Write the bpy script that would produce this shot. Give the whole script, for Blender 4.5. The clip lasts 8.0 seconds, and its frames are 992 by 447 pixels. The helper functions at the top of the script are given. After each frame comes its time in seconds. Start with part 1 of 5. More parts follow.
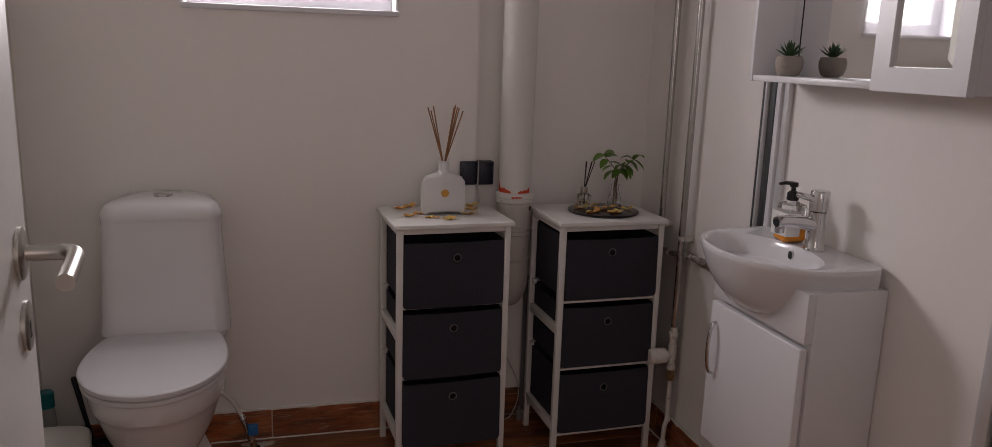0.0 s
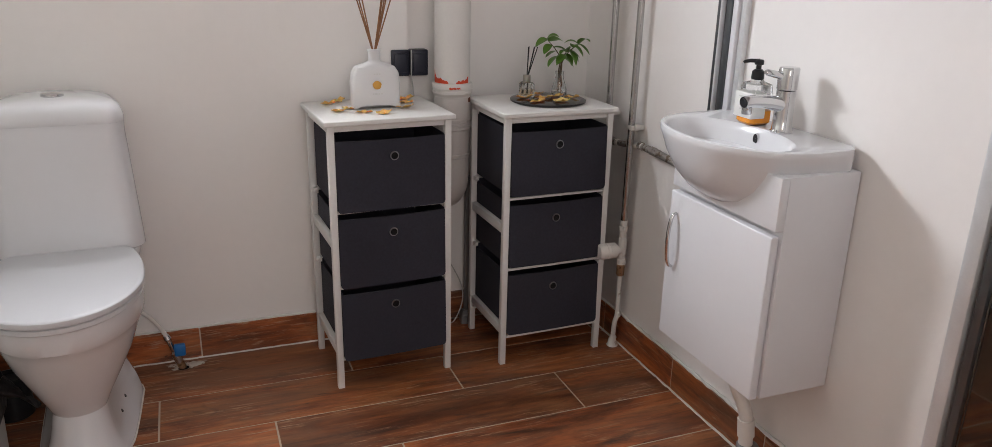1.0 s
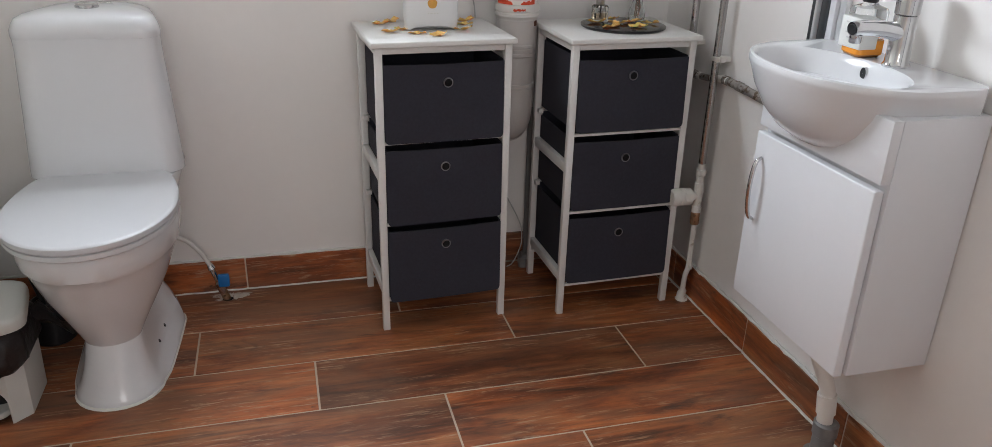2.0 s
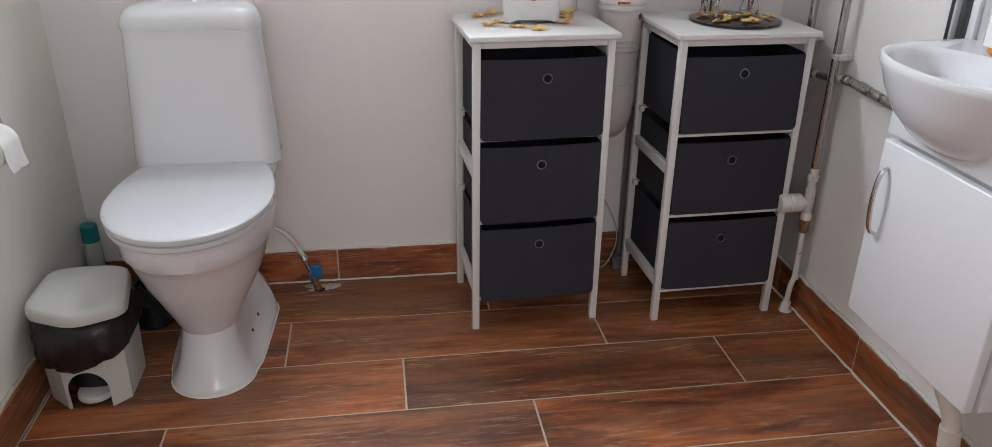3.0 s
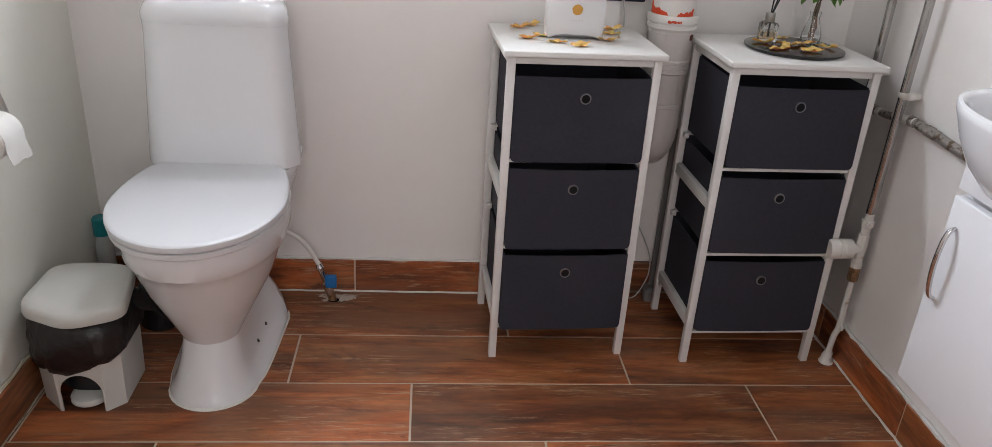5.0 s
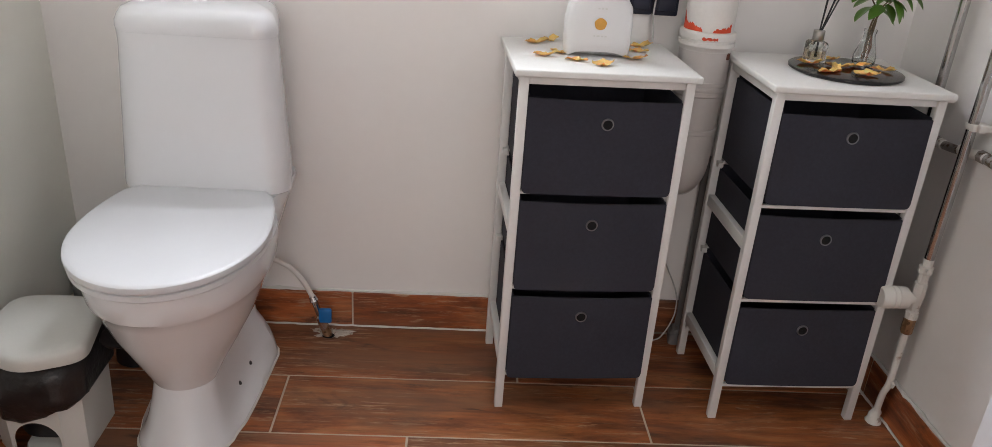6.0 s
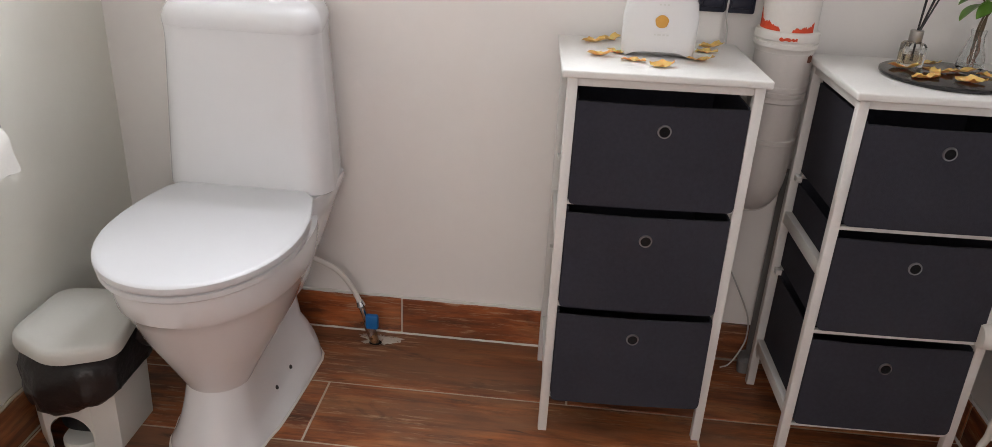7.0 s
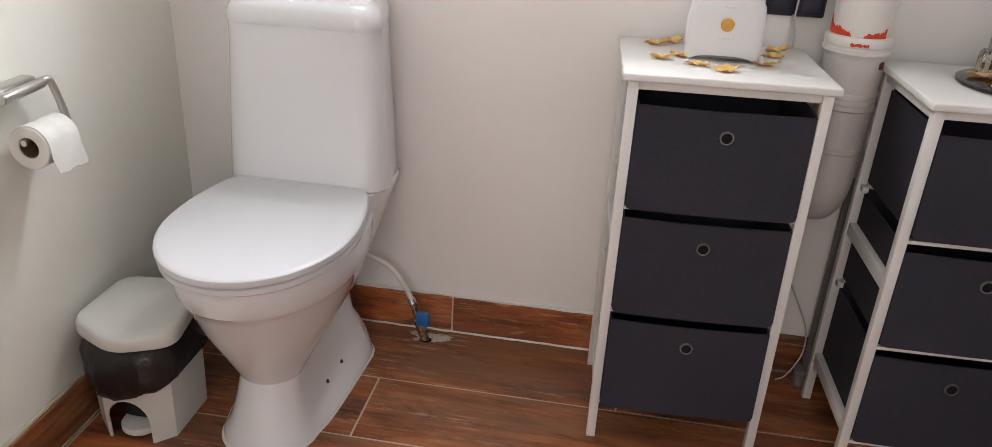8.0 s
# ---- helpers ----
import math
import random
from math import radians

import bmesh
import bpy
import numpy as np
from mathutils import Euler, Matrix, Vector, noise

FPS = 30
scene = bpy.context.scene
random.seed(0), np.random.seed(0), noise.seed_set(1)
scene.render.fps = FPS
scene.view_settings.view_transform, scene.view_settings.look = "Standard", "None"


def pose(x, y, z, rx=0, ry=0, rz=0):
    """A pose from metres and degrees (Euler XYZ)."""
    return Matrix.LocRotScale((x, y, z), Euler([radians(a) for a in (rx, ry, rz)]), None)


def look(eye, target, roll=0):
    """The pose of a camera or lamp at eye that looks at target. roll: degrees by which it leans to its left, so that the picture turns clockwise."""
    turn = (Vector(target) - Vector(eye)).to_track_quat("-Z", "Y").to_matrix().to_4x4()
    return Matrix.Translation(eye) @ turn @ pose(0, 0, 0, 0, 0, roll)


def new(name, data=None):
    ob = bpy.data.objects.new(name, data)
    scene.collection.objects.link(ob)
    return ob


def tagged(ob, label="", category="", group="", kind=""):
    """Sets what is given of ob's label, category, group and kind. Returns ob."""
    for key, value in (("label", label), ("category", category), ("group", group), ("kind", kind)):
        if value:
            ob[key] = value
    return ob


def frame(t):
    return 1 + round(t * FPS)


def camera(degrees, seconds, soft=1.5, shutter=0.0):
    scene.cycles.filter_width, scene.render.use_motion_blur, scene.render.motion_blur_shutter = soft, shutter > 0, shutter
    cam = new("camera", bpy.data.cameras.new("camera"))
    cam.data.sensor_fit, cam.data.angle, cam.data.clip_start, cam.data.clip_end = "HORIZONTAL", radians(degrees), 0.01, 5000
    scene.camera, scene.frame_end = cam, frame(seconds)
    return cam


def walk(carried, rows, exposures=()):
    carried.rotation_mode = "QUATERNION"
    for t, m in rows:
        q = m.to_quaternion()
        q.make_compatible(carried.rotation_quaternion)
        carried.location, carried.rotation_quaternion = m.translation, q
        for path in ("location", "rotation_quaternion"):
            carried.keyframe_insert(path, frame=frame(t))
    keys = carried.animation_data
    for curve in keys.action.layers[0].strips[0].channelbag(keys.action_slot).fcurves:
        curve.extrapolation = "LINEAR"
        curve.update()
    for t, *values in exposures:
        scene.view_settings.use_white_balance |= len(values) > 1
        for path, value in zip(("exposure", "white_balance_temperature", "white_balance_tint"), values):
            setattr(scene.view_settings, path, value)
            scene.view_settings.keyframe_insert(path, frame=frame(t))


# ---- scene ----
cam = camera(63.3, 8.0, soft=0.7)
PATH = [
    (0, (0.154, 0.019, 1.241), (0.678, 1.904, 0.826), 1.9),
    (0.5, (0.136, 0.09, 1.218), (0.703, 1.929, 0.673), 1.4),
    (1, (0.151, 0.185, 1.182), (0.841, 1.948, 0.537), 1.3),
    (1.5, (0.207, 0.276, 1.141), (0.839, 2.009, 0.367), 2.4),
    (2, (0.262, 0.338, 1.125), (0.751, 2.105, 0.327), 1.6),
    (3.5, (0.251, 0.434, 1.136), (0.483, 2.233, 0.293), 1.3),
    (4, (0.237, 0.451, 1.139), (0.451, 2.256, 0.303), 1.9),
    (4.5, (0.257, 0.474, 1.151), (0.449, 2.279, 0.312), 2.3),
    (4.7, (0.281, 0.494, 1.146), (0.48, 2.298, 0.306), 3.3),
    (6, (0.356, 0.737, 1.11), (0.473, 2.555, 0.286), 4.1),
    (6.5, (0.415, 0.81, 1.099), (0.478, 2.638, 0.289), 4.7),
    (7, (0.468, 0.843, 1.086), (0.331, 2.657, 0.253), 3.0),
    (7.5, (0.46, 0.839, 1.082), (0.235, 2.645, 0.252), 2.6),
    (8, (0.457, 0.857, 1.091), (0.199, 2.65, 0.243), 3.1),
]
EXPOSURES = [(0.0, -1.55, 7120, 25), (0.5, -0.60, 6830, 19), (1.0, -0.23, 6540, 13), (1.5, -0.17, 6430, 12), (2.0, -0.16, 6210, 9), (3.5, -0.03, 6170, 11), (4.5, 0.03, 6230, 12), (6.0, 0.15, 6400, 11), (8.0, 0.20, 6600, 12)]
walk(cam, [(t, look(eye, target, roll)) for t, eye, target, roll in PATH], EXPOSURES)

# ---- world and large lights ----
world = bpy.data.worlds.new("world")
scene.world = world
world.use_nodes = True
sky = world.node_tree.nodes.new("ShaderNodeTexSky")
sky.sky_type = "NISHITA"
sky.sun_disc = False
sky.sun_elevation, sky.sun_rotation = radians(40), radians(150)
world.node_tree.links.new(sky.outputs[0], world.node_tree.nodes["Background"].inputs[0])
world.node_tree.nodes["Background"].inputs[1].default_value = 0.12


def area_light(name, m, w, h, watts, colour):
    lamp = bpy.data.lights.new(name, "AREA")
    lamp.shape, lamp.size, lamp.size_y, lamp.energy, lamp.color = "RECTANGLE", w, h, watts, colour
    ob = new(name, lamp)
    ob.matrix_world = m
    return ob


# daylight in the window over the toilet, and added fill through the open doorway
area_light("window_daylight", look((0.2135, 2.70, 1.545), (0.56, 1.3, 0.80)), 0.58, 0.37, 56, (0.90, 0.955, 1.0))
# fill lamp added in the unseen hall; no hall window is built
area_light("hall_fill_light", look((0.35, -1.45, 1.55), (0.35, 1.5, 0.6)), 1.5, 1.2, 25, (1.0, 0.945, 0.905))


# ---- materials ----
def mat(name, base, rough=0.5, metal=0.0, var=0.08, scale=9.0, bump=0.0, bscale=150.0, coat=0.0, glass=0.0, ior=1.45, fine=0.04, dirt=None, dirt_at=0.68, rvar=0.07):
    m = bpy.data.materials.new(name)
    m.use_nodes = True
    nt = m.node_tree
    n, l = nt.nodes, nt.links
    p = n["Principled BSDF"]
    p.inputs["Roughness"].default_value, p.inputs["Metallic"].default_value = rough, metal
    p.inputs["Coat Weight"].default_value, p.inputs["Coat Roughness"].default_value = coat, 0.08
    p.inputs["Transmission Weight"].default_value, p.inputs["IOR"].default_value = glass, ior
    tc = n.new("ShaderNodeTexCoord")
    big = n.new("ShaderNodeTexNoise")
    big.inputs["Scale"].default_value, big.inputs["Detail"].default_value = scale, 5
    small = n.new("ShaderNodeTexNoise")
    small.inputs["Scale"].default_value, small.inputs["Detail"].default_value = scale * 14, 3
    for k in (big, small):
        l.new(tc.outputs["Object"], k.inputs["Vector"])
    mix = n.new("ShaderNodeMix")
    mix.data_type = "RGBA"
    mix.inputs[6].default_value = (*[c * (1 - var) for c in base], 1)
    mix.inputs[7].default_value = (*[min(1, c * (1 + var)) for c in base], 1)
    l.new(big.outputs["Fac"], mix.inputs[0])
    grain = n.new("ShaderNodeMix")
    grain.data_type, grain.blend_type = "RGBA", "MULTIPLY"
    grain.inputs[7].default_value = (1 - 2 * fine, 1 - 2 * fine, 1 - 2 * fine, 1)
    l.new(small.outputs["Fac"], grain.inputs[0])
    l.new(mix.outputs[2], grain.inputs[6])
    out = grain.outputs[2]
    if dirt:
        ramp = n.new("ShaderNodeValToRGB")
        ramp.color_ramp.elements[0].position, ramp.color_ramp.elements[1].position = dirt_at, dirt_at + 0.08
        stain = n.new("ShaderNodeTexNoise")
        stain.inputs["Scale"].default_value, stain.inputs["Detail"].default_value = scale * 2.3, 8
        l.new(tc.outputs["Object"], stain.inputs["Vector"])
        l.new(stain.outputs["Fac"], ramp.inputs[0])
        d = n.new("ShaderNodeMix")
        d.data_type = "RGBA"
        d.inputs[7].default_value = (*dirt, 1)
        l.new(ramp.outputs[0], d.inputs[0])
        l.new(out, d.inputs[6])
        out = d.outputs[2]
    l.new(out, p.inputs["Base Color"])
    rr = n.new("ShaderNodeMapRange")
    rr.inputs[3].default_value, rr.inputs[4].default_value = max(0.0, rough - rvar), min(1.0, rough + rvar)
    l.new(big.outputs["Fac"], rr.inputs[0])
    l.new(rr.outputs[0], p.inputs["Roughness"])
    if bump:
        b = n.new("ShaderNodeTexNoise")
        b.inputs["Scale"].default_value, b.inputs["Detail"].default_value = bscale, 4
        l.new(tc.outputs["Object"], b.inputs["Vector"])
        bp = n.new("ShaderNodeBump")
        bp.inputs["Strength"].default_value, bp.inputs["Distance"].default_value = bump, 0.004
        l.new(b.outputs["Fac"], bp.inputs["Height"])
        l.new(bp.outputs[0], p.inputs["Normal"])
    return m


def plank_material():
    """Glazed tiles printed as reclaimed timber: streaks along x, knots, burnt edges, each tile different."""
    m = bpy.data.materials.new("wood_look_tile")
    m.use_nodes = True
    nt = m.node_tree
    n, l = nt.nodes, nt.links
    p = n["Principled BSDF"]
    tc, info = n.new("ShaderNodeTexCoord"), n.new("ShaderNodeObjectInfo")
    shift = n.new("ShaderNodeVectorMath")
    shift.operation = "MULTIPLY_ADD"
    comb = n.new("ShaderNodeCombineXYZ")
    for k, f in enumerate((37.0, 91.0, 53.0)):
        mu = n.new("ShaderNodeMath")
        mu.operation = "MULTIPLY"
        mu.inputs[1].default_value = f
        l.new(info.outputs["Random"], mu.inputs[0])
        l.new(mu.outputs[0], comb.inputs[k])
    shift.inputs[1].default_value = (1, 1, 1)
    l.new(tc.outputs["Object"], shift.inputs[0])
    l.new(comb.outputs[0], shift.inputs[2])

    def streak(sx, sy, detail, rough, dist):
        mp = n.new("ShaderNodeMapping")
        mp.inputs["Scale"].default_value = (sx, sy, sy)
        t = n.new("ShaderNodeTexNoise")
        t.inputs["Scale"].default_value, t.inputs["Detail"].default_value = 1.0, detail
        t.inputs["Roughness"].default_value, t.inputs["Distortion"].default_value = rough, dist
        l.new(shift.outputs[0], mp.inputs[0])
        l.new(mp.outputs[0], t.inputs["Vector"])
        return t.outputs["Fac"]

    def ramp(fac, stops):
        r = n.new("ShaderNodeValToRGB")
        while len(r.color_ramp.elements) < len(stops):
            r.color_ramp.elements.new(0.5)
        for e, (pos, col) in zip(r.color_ramp.elements, stops):
            e.position, e.color = pos, (*col, 1)
        l.new(fac, r.inputs[0])
        return r.outputs[0]

    def blend(kind, one, two, fac=None):
        mx = n.new("ShaderNodeMix")
        mx.data_type, mx.blend_type, mx.clamp_result = "RGBA", kind, False
        mx.inputs[0].default_value = 1
        if fac is not None:
            l.new(fac, mx.inputs[0])
        l.new(one, mx.inputs[6])
        if isinstance(two, tuple):
            mx.inputs[7].default_value = (*two, 1)
        else:
            l.new(two, mx.inputs[7])
        return mx.outputs[2]

    def mask(fac, lo, hi, top=1.0):
        r = n.new("ShaderNodeMapRange")
        r.inputs[1].default_value, r.inputs[2].default_value = lo, hi
        r.inputs[3].default_value, r.inputs[4].default_value = 0.0, top
        l.new(fac, r.inputs[0])
        return r.outputs[0]

    def times(one, two):
        mu = n.new("ShaderNodeMath")
        mu.operation = "MULTIPLY"
        l.new(one, mu.inputs[0])
        l.new(two, mu.inputs[1])
        return mu.outputs[0]

    out = ramp(streak(2.2, 11, 6, 0.62, 0.7), [(0.30, (0.072, 0.029, 0.017)), (0.42, (0.185, 0.059, 0.023)), (0.53, (0.32, 0.104, 0.034)), (0.62, (0.385, 0.150, 0.057)), (0.72, (0.40, 0.195, 0.088))])
    out = blend("MULTIPLY", out, ramp(streak(4, 52, 6, 0.72, 0.5), [(0.34, (0.64, 0.62, 0.61)), (0.50, (1, 1, 1)), (0.66, (1.26, 1.24, 1.20))]))
    out = blend("MULTIPLY", out, ramp(info.outputs["Random"], [(0.0, (0.60, 0.58, 0.60)), (0.25, (0.98, 0.93, 0.88)), (0.5, (0.90, 0.92, 0.90)), (0.75, (1.26, 1.00, 0.80)), (1.0, (1.02, 0.98, 0.93))]))
    out = blend("MULTIPLY", out, ramp(streak(9, 38, 5, 0.75, 0.6), [(0.34, (0.70, 0.67, 0.66)), (0.48, (1, 1, 1)), (0.66, (1.15, 1.15, 1.13))]))
    # grey weathered patches, worn pale flecks, smoky scorched smudges
    out = blend("MIX", out, (0.22, 0.106, 0.057), mask(streak(1.9, 7, 5, 0.6, 0.9), 0.46, 0.66, 0.68))
    worn = times(mask(streak(10, 95, 4, 0.75, 0.3), 0.54, 0.66), mask(streak(2.6, 10, 3, 0.5, 0.4), 0.42, 0.56, 0.85))
    out = blend("MIX", out, (0.47, 0.295, 0.185), worn)
    smoke = times(mask(streak(3.2, 12, 5, 0.62, 1.2), 0.43, 0.31, 0.74), mask(streak(16, 44, 5, 0.75, 1.0), 0.30, 0.52))
    out = blend("MIX", out, (0.030, 0.022, 0.021), smoke)
    out = blend("MIX", out, (0.045, 0.026, 0.020), mask(streak(1.6, 48, 4, 0.6, 0.5), 0.40, 0.30, 0.45))
    knots = mask(streak(14, 34, 2, 0.4, 1.6), 0.27, 0.20, 0.7)
    out = blend("MIX", out, (0.040, 0.022, 0.016), knots)
    l.new(out, p.inputs["Base Color"])
    rr = n.new("ShaderNodeMapRange")
    rr.inputs[3].default_value, rr.inputs[4].default_value = 0.34, 0.56
    l.new(streak(6, 40, 3, 0.5, 0), rr.inputs[0])
    l.new(rr.outputs[0], p.inputs["Roughness"])
    bp = n.new("ShaderNodeBump")
    bp.inputs["Strength"].default_value, bp.inputs["Distance"].default_value = 0.14, 0.002
    l.new(streak(5, 130, 5, 0.7, 0.4), bp.inputs["Height"])
    l.new(bp.outputs[0], p.inputs["Normal"])
    return m


PLANK = plank_material()
PLASTER = mat("white_plaster", (0.865, 0.828, 0.803), 0.72, var=0.025, scale=3, bump=0.10, bscale=45, fine=0.015)
PLASTER_GREEN = mat("cream_plaster", (0.865, 0.85, 0.775), 0.7, var=0.025, scale=3, bump=0.10, bscale=45, fine=0.015)
CEIL = mat("ceiling_white", (0.87, 0.865, 0.85), 0.8, var=0.02, scale=4, bump=0.1)
GROUT = mat("grey_grout", (0.56, 0.47, 0.38), 0.9, var=0.15, scale=14, bump=0.3, dirt=(0.46, 0.37, 0.28))
FILLER = mat("smeared_filler", (0.60, 0.54, 0.475), 0.85, var=0.18, scale=60, bump=0.4, bscale=260, dirt=(0.30, 0.21, 0.15), dirt_at=0.56)
CAULK = mat("white_caulk", (0.75, 0.73, 0.69), 0.6, var=0.1, scale=30, bump=0.2)
CAULK_OLD = mat("yellowed_caulk", (0.52, 0.47, 0.37), 0.7, var=0.2, scale=30, bump=0.2)
PORCELAIN = mat("white_porcelain", (0.745, 0.742, 0.760), 0.16, var=0.015, scale=4, coat=0.5, fine=0.01, rvar=0.03)
SEAT = mat("white_seat_plastic", (0.65, 0.648, 0.670), 0.36, var=0.012, scale=5, fine=0.012)
LACQUER = mat("white_lacquer", (0.765, 0.760, 0.785), 0.33, var=0.015, scale=5, fine=0.012, rvar=0.015)
PAINTED_WOOD = mat("white_painted_wood", (0.74, 0.722, 0.70), 0.45, var=0.03, scale=12, bump=0.08, bscale=90)
FABRIC = mat("charcoal_fabric", (0.033, 0.032, 0.046), 0.92, var=0.16, scale=10, bump=0.35, bscale=900, fine=0.2)
FABRIC_IN = mat("dark_navy_lining", (0.009, 0.010, 0.020), 0.95, var=0.15, scale=12, bump=0.2, bscale=600)
STEEL = mat("brushed_steel", (0.56, 0.54, 0.51), 0.3, 1.0, var=0.06, scale=20)
CHROME = mat("chrome", (0.66, 0.66, 0.67), 0.05, 1.0, var=0.03, scale=15)
ALU = mat("aluminium_profile", (0.78, 0.79, 0.80), 0.35, 0.45, var=0.06, scale=18)
ALU_DARK = mat("dark_anodised_profile", (0.16, 0.17, 0.18), 0.35, 0.9, var=0.1, scale=18)
PIPE_GREY = mat("bright_steel_pipe", (0.47, 0.46, 0.455), 0.2, 1.0, var=0.12, scale=25, dirt=(0.26, 0.20, 0.15), dirt_at=0.74)
PIPE_OLD = mat("corroded_pipe", (0.31, 0.28, 0.26), 0.5, 0.5, var=0.25, scale=30, bump=0.3, dirt=(0.12, 0.08, 0.05), dirt_at=0.52)
BRASS = mat("corroded_brass", (0.36, 0.22, 0.12), 0.42, 0.8, var=0.25, scale=40, bump=0.25, dirt=(0.16, 0.09, 0.05), dirt_at=0.55)
PAINT_PIPE = mat("white_painted_pipe", (0.72, 0.69, 0.65), 0.5, var=0.06, scale=20, bump=0.15, dirt=(0.38, 0.3, 0.24), dirt_at=0.64)
PVC = mat("white_pvc", (0.74, 0.70, 0.66), 0.4, var=0.04, scale=9, fine=0.02)
# shade between the drawer units toned into the lower stack's white PVC
PVC_SHADED = mat("shaded_white_pvc", (0.60, 0.56, 0.535), 0.42, var=0.06, scale=9, fine=0.03)
OIL = mat("clear_pale_oil", (0.80, 0.68, 0.52), 0.03, var=0.02, fine=0.0, glass=0.9, ior=1.4)
MILKY = mat("milky_plastic", (0.66, 0.70, 0.67), 0.25, var=0.03, fine=0.0, glass=0.35)
PVC_GREY = mat("grey_pvc", (0.19, 0.185, 0.185), 0.45, var=0.08, scale=14)
RED = mat("red_primer", (0.62, 0.062, 0.017), 0.6, var=0.25, scale=30, bump=0.3)
RUST = mat("brown_rust", (0.13, 0.045, 0.025), 0.8, var=0.3, scale=60, bump=0.3)
BLACK = mat("black_plastic", (0.014, 0.014, 0.016), 0.35, var=0.2, scale=16)
NAVY = mat("dark_blue_plastic", (0.018, 0.02, 0.036), 0.4, var=0.1, scale=16)
BLUE = mat("blue_plastic", (0.012, 0.15, 0.42), 0.4, var=0.1, scale=30)
TEAL = mat("teal_cap", (0.01, 0.21, 0.23), 0.35, var=0.08, scale=30)
GREYW = mat("light_grey_plastic", (0.70, 0.69, 0.655), 0.42, var=0.03, scale=9, fine=0.02)
BAG = mat("black_bin_bag", (0.020, 0.0165, 0.0170), 0.30, var=0.45, scale=16, bump=1.0, bscale=34)
HOLE = mat("dark_opening", (0.002, 0.002, 0.003), 1.0, var=0.0)
PAPER = mat("white_tissue", (0.78, 0.76, 0.72), 0.95, var=0.03, scale=30, bump=0.06, bscale=160)
CARD = mat("brown_card", (0.20, 0.12, 0.07), 0.9, var=0.1, scale=40)
CERAMIC = mat("white_matt_ceramic", (0.70, 0.69, 0.695), 0.34, var=0.015, scale=9, fine=0.01)
PRINT = mat("pale_grey_print", (0.64, 0.63, 0.61), 0.6, var=0.05, scale=40)
GOLD = mat("amber_seal", (0.60, 0.30, 0.05), 0.4, var=0.25, scale=60, bump=0.3)
PETAL = mat("amber_petal", (0.87, 0.49, 0.155), 0.36, var=0.34, scale=60, bump=0.35, bscale=170)
PETAL.node_tree.nodes["Principled BSDF"].inputs["Subsurface Weight"].default_value = 0.35
PETAL.node_tree.nodes["Principled BSDF"].inputs["Subsurface Scale"].default_value = 0.004
REED = mat("brown_reed", (0.28, 0.13, 0.06), 0.75, var=0.3, scale=40)
SLATE = mat("dark_slate_tray", (0.016, 0.014, 0.015), 0.13, var=0.25, scale=18, bump=0.06)
LEAF = mat("green_leaf", (0.10, 0.215, 0.028), 0.36, var=0.4, scale=30, bump=0.15)
STALK = mat("brown_stalk", (0.13, 0.09, 0.05), 0.7, var=0.2, scale=40)
ROOT = mat("reddish_root", (0.30, 0.15, 0.09), 0.7, var=0.25, scale=60)
AGAVE = mat("succulent_green", (0.05, 0.11, 0.05), 0.5, var=0.3, scale=30)
STONE = mat("pale_stone_pot", (0.33, 0.28, 0.245), 0.8, var=0.15, scale=30, bump=0.3)
AMBER = mat("amber_soap", (0.82, 0.30, 0.03), 0.15, var=0.05, scale=20)
LABEL = mat("white_label", (0.8, 0.79, 0.76), 0.5, var=0.02, scale=30)
GLASS = mat("clear_glass", (0.95, 0.97, 0.97), 0.02, var=0.0, fine=0.0, glass=1.0)
SHOWER_GLASS = mat("grey_shower_glass", (0.80, 0.82, 0.81), 0.03, var=0.02, fine=0.0, glass=1.0)
PLASTIC_CLEAR = mat("clear_plastic", (0.94, 0.95, 0.95), 0.06, var=0.01, fine=0.0, glass=0.95)
STACK_PAINT = mat("white_painted_cast_iron", (0.72, 0.69, 0.66), 0.45, var=0.04, scale=12, bump=0.15, bscale=40)
CABLE = mat("grey_white_cable", (0.5, 0.48, 0.46), 0.5, var=0.05, scale=30)
EYELET = mat("dull_nickel", (0.30, 0.29, 0.30), 0.4, 0.9, var=0.08, scale=60)
MIRROR = mat("mirror_silver", (0.86, 0.87, 0.87), 0.01, 1.0, var=0.01, fine=0.0)
DOOR = mat("white_door_paint", (0.78, 0.77, 0.74), 0.4, var=0.02, scale=6, bump=0.05, bscale=70)
TILE_GREY = mat("pale_tile_grout", (0.50, 0.47, 0.43), 0.85, var=0.1, scale=9, bump=0.2)
TILE_BROWN = mat("brown_grey_wall_tile", (0.25, 0.205, 0.165), 0.34, var=0.22, scale=4, bump=0.08, bscale=60, fine=0.06)


# ---- building helpers ----
def thing(name, label, category, at=(0, 0, 0), group=""):
    ob = new(name)
    ob.location = at
    ob.empty_display_size = 0.05
    return tagged(ob, label, category, group)


def base_of(ob):
    off = Vector((0, 0, 0))
    while ob:
        off += ob.location
        ob = ob.parent
    return off


